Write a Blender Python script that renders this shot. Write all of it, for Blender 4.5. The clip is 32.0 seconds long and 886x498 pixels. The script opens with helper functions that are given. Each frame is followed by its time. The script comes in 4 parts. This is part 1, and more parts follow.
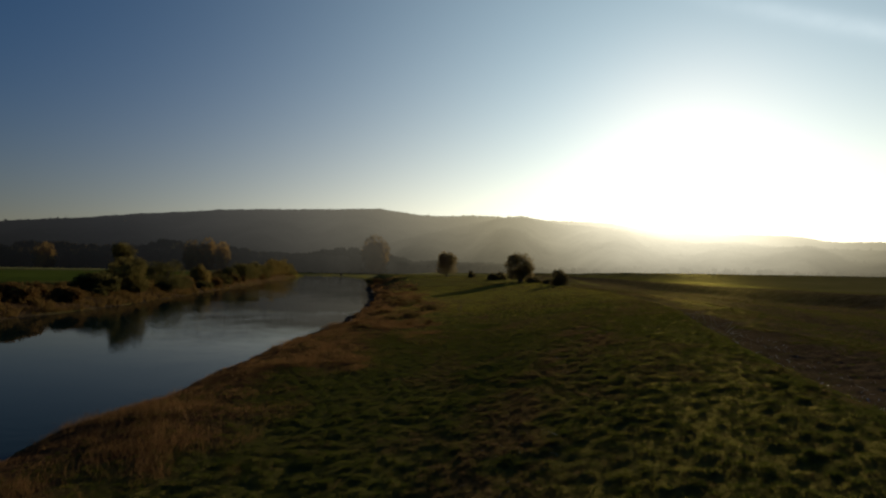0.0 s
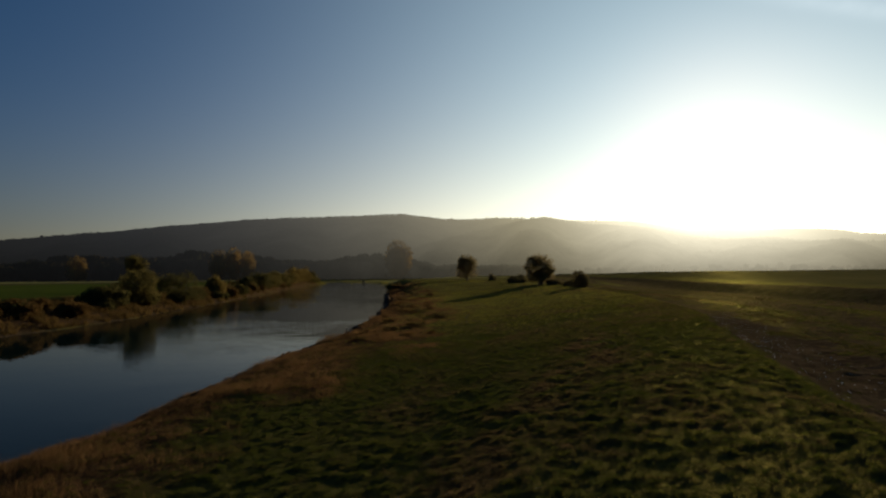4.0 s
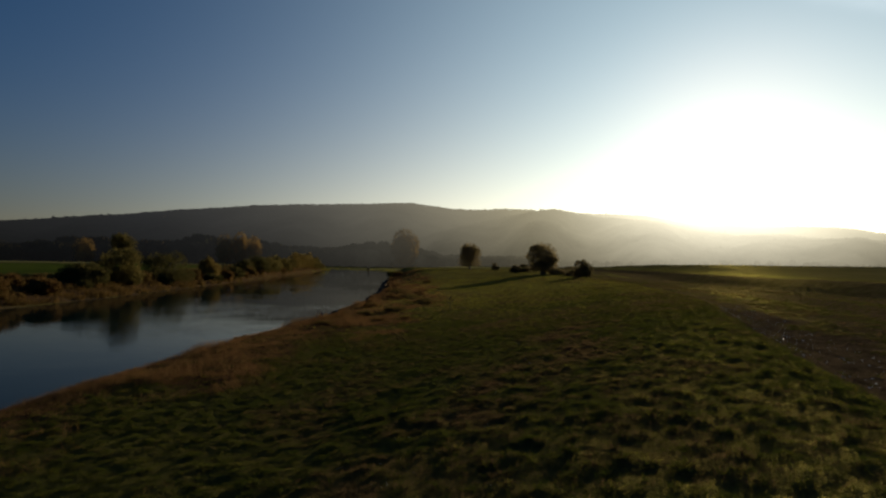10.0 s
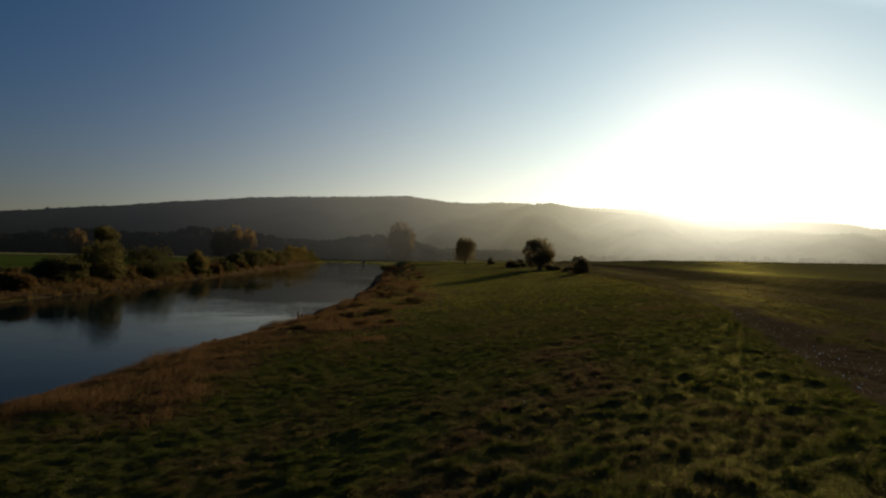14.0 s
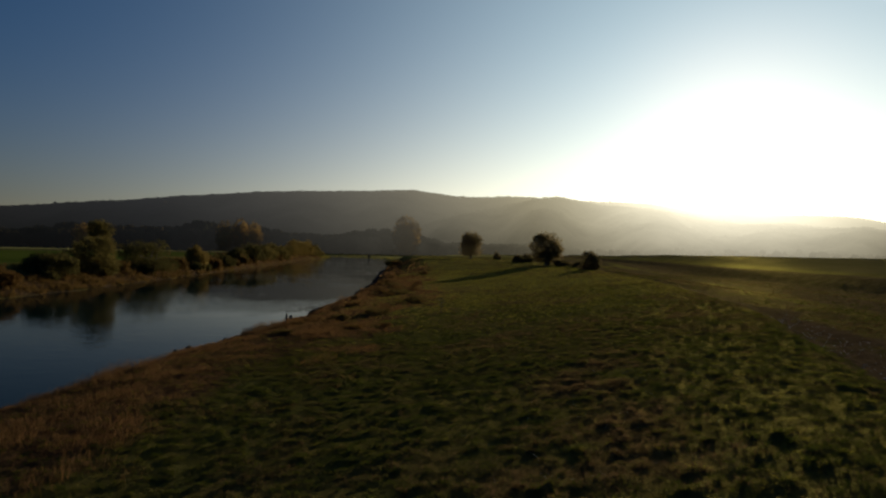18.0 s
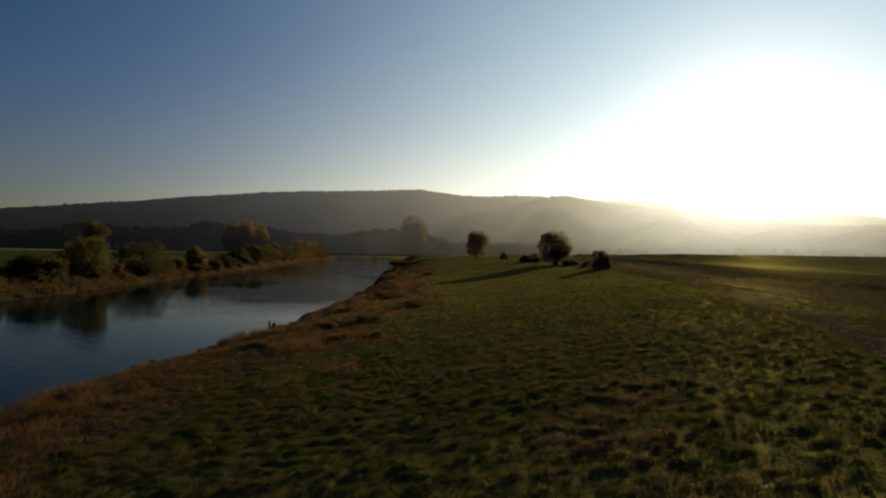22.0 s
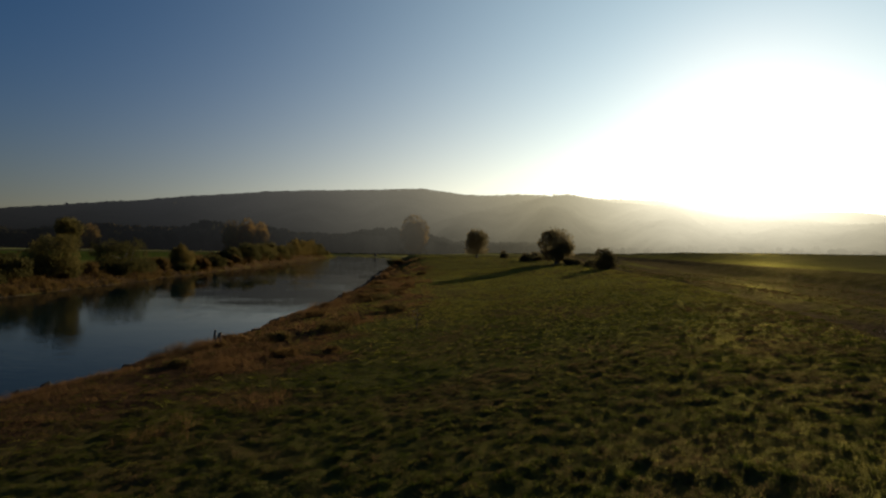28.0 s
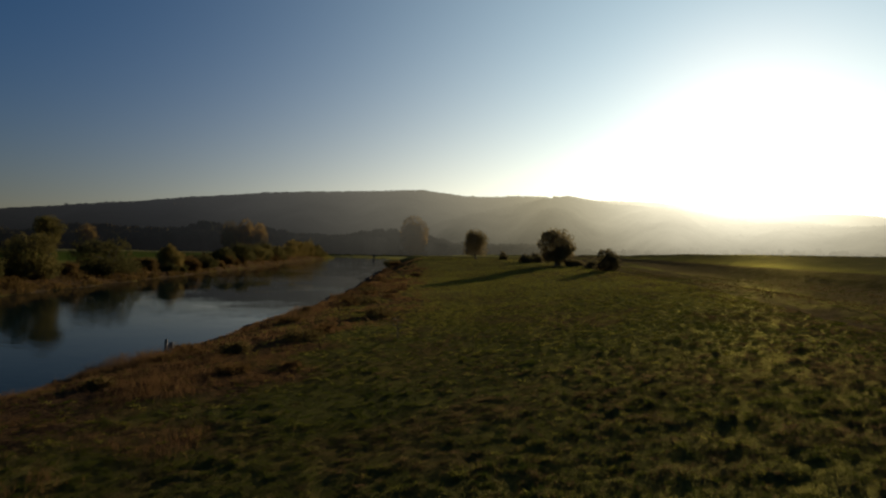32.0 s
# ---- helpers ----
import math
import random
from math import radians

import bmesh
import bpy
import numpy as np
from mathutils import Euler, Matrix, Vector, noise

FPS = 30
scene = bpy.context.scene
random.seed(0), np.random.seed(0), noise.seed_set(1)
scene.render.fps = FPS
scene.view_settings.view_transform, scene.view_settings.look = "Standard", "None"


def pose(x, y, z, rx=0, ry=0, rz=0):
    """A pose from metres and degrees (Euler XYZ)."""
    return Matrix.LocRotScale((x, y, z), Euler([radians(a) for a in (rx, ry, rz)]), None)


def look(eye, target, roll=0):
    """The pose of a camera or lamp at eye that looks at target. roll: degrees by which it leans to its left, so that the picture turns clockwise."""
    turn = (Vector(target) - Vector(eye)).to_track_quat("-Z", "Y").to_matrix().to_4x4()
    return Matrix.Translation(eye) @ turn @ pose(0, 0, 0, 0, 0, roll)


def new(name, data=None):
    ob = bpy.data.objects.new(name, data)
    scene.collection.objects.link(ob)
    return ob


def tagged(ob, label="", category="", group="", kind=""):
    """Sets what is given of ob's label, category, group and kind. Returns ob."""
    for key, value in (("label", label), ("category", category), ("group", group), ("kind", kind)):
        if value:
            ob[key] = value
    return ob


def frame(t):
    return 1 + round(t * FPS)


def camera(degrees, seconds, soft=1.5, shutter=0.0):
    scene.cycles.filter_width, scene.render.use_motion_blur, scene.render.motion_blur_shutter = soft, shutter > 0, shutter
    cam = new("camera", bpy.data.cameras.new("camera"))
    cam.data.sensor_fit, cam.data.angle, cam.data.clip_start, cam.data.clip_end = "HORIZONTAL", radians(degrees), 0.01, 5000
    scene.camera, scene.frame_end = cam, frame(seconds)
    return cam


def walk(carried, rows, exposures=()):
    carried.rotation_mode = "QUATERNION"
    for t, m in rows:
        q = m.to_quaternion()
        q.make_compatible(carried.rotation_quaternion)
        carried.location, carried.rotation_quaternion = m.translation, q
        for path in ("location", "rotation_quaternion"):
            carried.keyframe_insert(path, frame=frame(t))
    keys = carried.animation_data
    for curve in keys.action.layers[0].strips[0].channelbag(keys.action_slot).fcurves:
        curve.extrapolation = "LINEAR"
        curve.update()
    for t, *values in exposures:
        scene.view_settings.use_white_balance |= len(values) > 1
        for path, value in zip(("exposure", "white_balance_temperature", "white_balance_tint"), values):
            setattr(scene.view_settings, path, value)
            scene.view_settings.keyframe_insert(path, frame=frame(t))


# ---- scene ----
cam = camera(78.0, 32.0, soft=2.3, shutter=1.0)
# seconds, eye x y z, heading to the left, pitch up, roll (degrees)
PATH = [
    (0.0, -0.000, -0.000, 4.848, 2.126, 2.292, 0.986),
    (0.5, 0.208, 0.533, 4.815, 2.449, 2.624, 0.550),
    (1.0, 0.484, 1.058, 4.805, 2.845, 2.564, 0.329),
    (1.5, 0.732, 1.552, 4.825, 3.116, 2.346, 0.071),
    (2.0, 0.975, 2.094, 4.830, 3.527, 2.440, -0.105),
    (2.5, 1.201, 2.643, 4.853, 3.877, 2.551, -0.104),
    (3.0, 1.423, 3.155, 4.921, 4.212, 2.629, -0.199),
    (3.5, 1.655, 3.634, 5.006, 4.443, 2.672, -0.382),
    (5.5, 3.032, 5.552, 5.107, 5.327, 2.408, -0.473),
    (6.0, 3.304, 6.066, 5.037, 5.461, 2.325, -0.264),
    (6.5, 3.476, 6.571, 4.986, 5.514, 2.246, -0.016),
    (7.0, 3.600, 7.043, 4.930, 5.592, 2.055, 0.286),
    (7.5, 3.655, 7.457, 4.871, 5.542, 2.064, 0.477),
    (8.0, 3.703, 7.870, 4.748, 5.466, 1.970, 0.475),
    (8.5, 3.774, 8.264, 4.601, 5.503, 1.965, 0.364),
    (9.0, 3.856, 8.677, 4.444, 5.510, 1.745, 0.451),
    (9.5, 3.943, 9.098, 4.302, 5.547, 1.805, 0.622),
    (10.0, 4.006, 9.500, 4.235, 5.574, 1.627, 0.847),
    (10.5, 4.033, 9.882, 4.224, 5.515, 1.690, 0.957),
    (11.0, 4.081, 10.235, 4.257, 5.378, 1.339, 1.490),
    (11.5, 4.141, 10.613, 4.345, 5.313, 1.041, 1.645),
    (12.0, 4.168, 11.045, 4.449, 5.221, 0.842, 1.546),
    (12.5, 4.206, 11.556, 4.479, 5.233, 0.871, 1.550),
    (13.0, 4.220, 12.058, 4.544, 5.210, 0.972, 1.464),
    (13.5, 4.228, 12.461, 4.628, 5.179, 1.185, 1.225),
    (14.0, 4.277, 12.855, 4.650, 5.213, 0.933, 1.155),
    (14.5, 4.327, 13.354, 4.648, 5.353, 0.863, 1.044),
    (16.5, 4.399, 15.487, 4.674, 5.591, 0.661, 1.223),
    (17.0, 4.371, 15.976, 4.819, 5.680, 0.375, 1.150),
    (17.5, 4.300, 16.473, 4.877, 5.744, 0.390, 1.242),
    (18.0, 4.265, 16.988, 4.887, 5.839, 0.300, 1.127),
    (18.5, 4.279, 17.532, 4.854, 5.921, 0.377, 0.882),
    (19.0, 4.289, 18.073, 4.806, 5.981, 0.372, 0.884),
    (19.5, 4.306, 18.519, 4.754, 6.079, 0.249, 0.888),
    (20.0, 4.341, 18.989, 4.761, 6.262, 0.325, 0.884),
    (20.5, 4.368, 19.494, 4.805, 6.374, 0.335, 0.935),
    (21.0, 4.396, 20.034, 4.882, 6.454, 0.341, 0.913),
    (21.5, 4.458, 20.566, 4.910, 6.535, 0.271, 0.845),
    (22.0, 4.501, 21.131, 4.950, 6.606, 0.248, 0.907),
    (22.5, 4.552, 21.680, 4.985, 6.643, 0.423, 0.875),
    (23.0, 4.601, 22.195, 4.995, 6.632, 0.317, 0.929),
    (23.5, 4.635, 22.704, 5.027, 6.620, 0.322, 0.989),
    (24.0, 4.677, 23.236, 5.026, 6.679, 0.119, 0.952),
    (24.5, 4.709, 23.788, 5.017, 6.762, 0.183, 0.948),
    (25.0, 4.782, 24.336, 5.006, 6.778, 0.252, 0.962),
    (25.5, 4.842, 24.860, 5.004, 6.744, 0.116, 0.850),
    (27.5, 5.216, 26.928, 4.778, 6.850, 0.272, 0.831),
    (28.0, 5.319, 27.447, 4.799, 6.875, 0.163, 0.858),
    (28.5, 5.384, 27.985, 4.818, 6.896, 0.217, 0.990),
    (29.0, 5.441, 28.552, 4.854, 6.921, 0.210, 1.009),
    (29.5, 5.467, 29.181, 4.867, 6.902, 0.412, 1.016),
    (30.0, 5.523, 29.727, 4.842, 6.886, 0.318, 1.024),
    (30.5, 5.579, 30.206, 4.785, 6.905, 0.349, 0.982),
    (31.0, 5.598, 30.696, 4.699, 6.863, 0.301, 0.952),
    (31.5, 5.626, 31.212, 4.596, 6.912, 0.359, 0.925),
    (32.0, 5.670, 31.730, 4.642, 6.912, 0.327, 0.978),
]


def heading(x, y, z, yaw, pitch, roll):
    a, b = radians(yaw), radians(pitch)
    way = Vector((-math.sin(a) * math.cos(b), math.cos(a) * math.cos(b), math.sin(b)))
    return look((x, y, z), Vector((x, y, z)) + way * 10, roll)


walk(cam, [(row[0], heading(*row[1:])) for row in PATH], ((0.0, -0.09), (18.5, -0.07), (20.5, 0.07), (26.0, 0.08), (32.0, 0.05)))

# ---- light ----
SUN_AZ, SUN_EL = 22.3, 10.5      # degrees from +y towards +x, degrees up
sun_way = Vector((math.sin(radians(SUN_AZ)) * math.cos(radians(SUN_EL)),
                  math.cos(radians(SUN_AZ)) * math.cos(radians(SUN_EL)), math.sin(radians(SUN_EL))))


class Nodes:
    """Short hand for a node tree."""

    def __init__(self, tree):
        self.tree = tree
        tree.nodes.clear()

    def add(self, kind, **values):
        node = self.tree.nodes.new(kind)
        for key, value in values.items():
            key = key.replace("_", " ") if key[0].isupper() else key
            if key[0].isupper() or key.isdigit():
                sock = node.inputs[key]
                if isinstance(value, bpy.types.NodeSocket):
                    self.tree.links.new(value, sock)
                else:
                    sock.default_value = value
            else:
                set_plain(node, key, value)
        return node

    def math(self, op, a, b=0.0, c=0.0, clamp=False):
        node = self.tree.nodes.new("ShaderNodeMath")
        node.operation, node.use_clamp = op, clamp
        for i, v in enumerate((a, b, c)):
            if isinstance(v, bpy.types.NodeSocket):
                self.tree.links.new(v, node.inputs[i])
            else:
                node.inputs[i].default_value = v
        return node.outputs[0]

    def mix(self, fac, a, b):
        node = self.tree.nodes.new("ShaderNodeMix")
        node.data_type = "RGBA"
        for i, v in ((0, fac), (6, a), (7, b)):
            if isinstance(v, bpy.types.NodeSocket):
                self.tree.links.new(v, node.inputs[i])
            else:
                node.inputs[i].default_value = v if i == 0 else (*v, 1)[:4]
        return node.outputs[2]

    def ramp(self, fac, lo, hi):
        node = self.tree.nodes.new("ShaderNodeMapRange")
        self.tree.links.new(fac, node.inputs[0])
        node.inputs[1].default_value, node.inputs[2].default_value = lo, hi
        return node.outputs[0]

    def noise(self, scale, detail=4.0, vector=None, rough=0.55):
        node = self.tree.nodes.new("ShaderNodeTexNoise")
        node.inputs["Scale"].default_value, node.inputs["Detail"].default_value = scale, detail
        node.inputs["Roughness"].default_value = rough
        if vector is not None:
            self.tree.links.new(vector, node.inputs["Vector"])
        return node.outputs["Fac"]

    def attr(self, name):
        node = self.tree.nodes.new("ShaderNodeAttribute")
        node.attribute_name = name
        return node.outputs["Fac"]

    def position(self):
        return self.tree.nodes.new("ShaderNodeNewGeometry").outputs["Position"]

    def island(self):
        return self.tree.nodes.new("ShaderNodeNewGeometry").outputs["Random Per Island"]

    def link(self, a, b):
        self.tree.links.new(a, b)


def set_plain(node, key, value):
    if key == "operation":
        node.operation = value


world = bpy.data.worlds.new("sky")
scene.world = world
world.use_nodes = True
n = Nodes(world.node_tree)
sky = n.tree.nodes.new("ShaderNodeTexSky")
sky.sky_type, sky.sun_disc = "NISHITA", False
sky.sun_elevation, sky.sun_rotation = radians(SUN_EL), radians(SUN_AZ)
sky.air_density, sky.dust_density, sky.ozone_density = 1.0, 0.3, 5.0
# the hazy air's bright aureole round the low sun
coord = n.tree.nodes.new("ShaderNodeTexCoord")
dot = n.tree.nodes.new("ShaderNodeVectorMath")
dot.operation = "DOT_PRODUCT"
n.link(coord.outputs["Generated"], dot.inputs[0])
dot.inputs[1].default_value = sun_way
away = n.math("SUBTRACT", 1.0, dot.outputs["Value"])


def lobe(width, strength):
    return n.math("MULTIPLY", n.math("EXPONENT", n.math("MULTIPLY", away, -1 / width)), strength)


def background(color, strength):
    node = n.tree.nodes.new("ShaderNodeBackground")
    if isinstance(color, bpy.types.NodeSocket):
        n.link(color, node.inputs["Color"])
    else:
        node.inputs["Color"].default_value = (*color, 1)
    if isinstance(strength, bpy.types.NodeSocket):
        n.link(strength, node.inputs["Strength"])
    else:
        node.inputs["Strength"].default_value = strength
    return node.outputs[0]


def joined(kind, a, b, fac=None):
    node = n.tree.nodes.new(kind)
    if fac is not None:
        n.link(fac, node.inputs[0])
    n.link(a, node.inputs[-2])
    n.link(b, node.inputs[-1])
    return node.outputs[0]


clear = n.tree.nodes.new("ShaderNodeMix")
clear.data_type, clear.blend_type = "RGBA", "MULTIPLY"
clear.inputs[0].default_value = 1.0
n.link(sky.outputs[0], clear.inputs[6])
clear.inputs[7].default_value = (0.222, 1.036, 1.375, 1)
# thicker, warmer air low over the horizon, brightest below the sun
up = n.tree.nodes.new("ShaderNodeSeparateXYZ")
n.link(coord.outputs["Generated"], up.inputs[0])
low = n.math("MULTIPLY", n.math("EXPONENT", n.math("MULTIPLY", n.math("MAXIMUM", n.math("SUBTRACT", up.outputs["Z"], 0.03), 0.0), -1 / 0.127)), 0.97)
haze = background((1.0, 0.83, 0.52), n.math("ADD", n.math("ADD", lobe(0.215, 1.96), lobe(0.095, 0.45)), 0.061))
air = joined("ShaderNodeMixShader", background(clear.outputs[2], 0.036), haze, low)
veil = joined("ShaderNodeAddShader", background((0.80, 1.0, 0.935), lobe(0.16, 0.493)), background((1.0, 0.53, 0.27), lobe(0.0135, 0.39)))
# a thin contrail high to the right of the sun


def facing(way):
    node = n.tree.nodes.new("ShaderNodeVectorMath")
    node.operation = "DOT_PRODUCT"
    n.link(coord.outputs["Generated"], node.inputs[0])
    node.inputs[1].default_value = way
    return node.outputs["Value"]


across = n.math("DIVIDE", facing((-0.16, 0.50, -0.85)), 0.013)
trail = n.math("MULTIPLY", n.math("EXPONENT", n.math("MULTIPLY", n.math("MULTIPLY", across, across), -1.0)),
               n.math("EXPONENT", n.math("MULTIPLY", n.math("SUBTRACT", 1.0, facing((0.55, 0.75, 0.36))), -1 / 0.02)))
trail = n.math("MULTIPLY", trail, n.math("MULTIPLY", n.noise(14, 4, coord.outputs["Generated"]), 0.30))
veil = joined("ShaderNodeAddShader", veil, background((1.0, 0.99, 0.96), trail))
sky_light = joined("ShaderNodeAddShader", air, veil)
n.link(sky_light, n.tree.nodes.new("ShaderNodeOutputWorld").inputs[0])

sun = new("sun", bpy.data.lights.new("sun", "SUN"))
sun.data.energy, sun.data.angle, sun.data.color = 4.3, radians(0.6), (1.0, 0.87, 0.65)
sun.matrix_world = look(sun_way * 100, (0, 0, 0))

# ---- plan: banks of the river and crest of the meadow, as x along y ----
NEAR_BANK = ((-80, -15.4), (0, -15.6), (30, -15.4), (50, -15.2), (66, -15.0), (88, -16.0), (115, -19.3), (137, -23.0), (190, -33), (261, -45.5), (425, -78), (500, -102), (560, -150), (600, -230), (640, -400), (720, -900), (1000, -3000), (5000, -9000))
FAR_BANK = ((-80, -50), (0, -52), (64, -55.5), (84, -57), (98, -59), (118, -63), (150, -70), (176, -77), (270, -98), (300, -106), (350, -116), (400, -126), (480, -141), (520, -165), (560, -235), (600, -420), (700, -1200), (1000, -3600), (5000, -9600))
CREST = ((-80, 1), (0, 5.2), (11, 7.8), (18.6, 9.2), (30, 12.0), (49, 17.2), (64, 19.4), (79, 20.6), (122, 21.5), (180, 24), (300, 34), (600, 60), (5000, 500))
STEP = ((-80, 56), (0, 51), (60, 47), (85, 46), (110, 45), (140, 46), (215, 50), (345, 58), (600, 80), (5000, 500))
TRACK = ((-80, 9), (0, 9), (25, 8), (40, 5.2), (60, 5.8), (200, 6), (5000, 6))
TRODDEN = ((-80, -8), (8, -0.2), (13.5, 1.2), (17.5, 2.3), (21, 3.7), (24.5, 4.9), (28, 6.2), (32, 7.3), (38, 9.0), (42, 10.8), (60, 15), (5000, 300))
WATER = -2.0


def along(table, y):
    return np.interp(y, [p[0] for p in table], [p[1] for p in table])


def smooth(a, b, v):
    v = np.clip((v - a) / (b - a), 0, 1)
    return v * v * (3 - 2 * v)


def lattice(ix, iy, seed):
    h = (ix.astype(np.int64) * 374761393 + iy.astype(np.int64) * 668265263 + seed * 144665) & 0xFFFFFFFF
    h = ((h ^ (h >> 13)) * 1274126177) & 0xFFFFFFFF
    return ((h ^ (h >> 16)) & 0xFFFF) / 65535.0


def grain(x, y, size, seed=0):
    """Smooth noise from 0 to 1 with lumps of that size."""
    x, y = np.asarray(x, float) / size, np.asarray(y, float) / size
    x, y = x * 0.8 + y * 0.6, y * 0.8 - x * 0.6
    ix, iy = np.floor(x), np.floor(y)
    fx, fy = x - ix, y - iy
    fx, fy = fx * fx * (3 - 2 * fx), fy * fy * (3 - 2 * fy)
    a, b = lattice(ix, iy, seed), lattice(ix + 1, iy, seed)
    c, d = lattice(ix, iy + 1, seed), lattice(ix + 1, iy + 1, seed)
    return (a * (1 - fx) + b * fx) * (1 - fy) + (c * (1 - fx) + d * fx) * fy


def ground_z(x, y):
    """The lie of the land without its tussocks."""
    x, y = np.asarray(x, float), np.asarray(y, float)
    near, far, crest, step = along(NEAR_BANK, y), along(FAR_BANK, y), along(CREST, y), along(STEP, y)
    wig = (grain(x, y, 5, 3) - 0.5) * 1.2 + (grain(x, y, 1.6, 4) - 0.5) * 0.5
    u = x - near + wig * smooth(14, 4, np.abs(x - near))
    s = np.clip((x - near - 8) / np.maximum(crest - near - 8, 4), 0, 1)
    bank = np.interp(u, [-9, -3, 0, 1, 2.5, 4.5, 6, 8], [-4.2, -3.0, -2.0, -1.45, -1.05, -0.72, -0.5, -0.38])
    rise = np.interp(s, [0, 0.2, 0.4, 0.6, 0.8, 0.93, 1], [-0.38, -0.26, 0.12, 0.9, 1.62, 1.93, 2.0])
    z = np.where(u < 8, bank, rise)
    v = x - crest
    reach = np.hypot(x - 5, y - 16)
    right = np.interp(v, [0, 0.8, 1.8, 3.2, 4.6, 6.2, 7.5, 12, 30], [2.0, 1.95, 1.6, 1.15, 1.0, 1.05, 1.25, 1.2, 1.25])
    right = right + 1.5 * smooth(-3.0, 3.0, x - step + 1.0 * (grain(x, y, 16, 17) - 0.5)) + (2.55 * smooth(55, 180, reach) - 1.2 * smooth(210, 420, reach)) * smooth(0, 14, x - step) + 0.1 * (grain(x, y, 14, 8) - 0.5) + 0.46 * (grain(v, y * 0.05, 3.0, 9) - 0.5) * smooth(6, 11, v) * smooth(2, -3, x - step)
    z = np.where(v > 0, right, z)
    top = 4.2 - 3.5 * smooth(370, 430, y) * smooth(-35, -70, x)
    level = -2 + top * smooth(0, 14, u)
    lift = smooth(115, 215, y) * smooth(0, 3, u)
    z = z * (1 - lift) + np.where(x < -35, level, np.maximum(z, level)) * lift
    w = far - x + wig * smooth(14, 4, np.abs(x - far))
    left = np.interp(np.where(w > 0, w * (1 + 1.5 * smooth(140, 220, y)), w), [-9, -3, 0, 2.0, 4, 9, 16, 40], [-4.2, -3.0, -2.0, -1.7, -0.7, 0.6, 1.7, 2.2])
    left = np.where(left > -1.7, -1.7 + (left + 1.7) * (1 - 0.8 * smooth(380, 470, y)), left)
    z = np.where(x < (near + far) / 2, left, z)
    return z + 0.25 * (grain(x, y, 23, 5) - 0.5) * smooth(2, 10, np.minimum(np.abs(u), np.abs(w)))


def tussock(x, y):
    """Height of the matted grass above the ground: rounded mounds of uneven size."""
    x, y = np.asarray(x, float), np.asarray(y, float)
    x, y = x + 0.35 * (grain(x, y, 0.9, 18) - 0.5), y + 0.35 * (grain(x, y, 0.9, 19) - 0.5)
    cell = 0.34
    ix, iy = np.floor(x / cell), np.floor(y / cell)
    top = np.zeros(x.shape)
    for dx in (-1, 0, 1):
        for dy in (-1, 0, 1):
            jx, jy = ix + dx, iy + dy
            cx = (jx + 0.5 + 0.9 * (lattice(jx, jy, 11) - 0.5)) * cell
            cy = (jy + 0.5 + 0.9 * (lattice(jx, jy, 12) - 0.5)) * cell
            size = cell * (0.42 + 0.40 * lattice(jx, jy, 13))
            dome = 1 - ((x - cx) ** 2 + (y - cy) ** 2) / size ** 2
            top = np.maximum(top, np.clip(dome, 0, 1) ** 0.75 * (0.35 + 0.65 * lattice(jx, jy, 14)))
    return 0.112 * top * (0.72 + 0.56 * grain(x, y, 1.3, 16)) + 0.03 * grain(x, y, 0.17, 15)


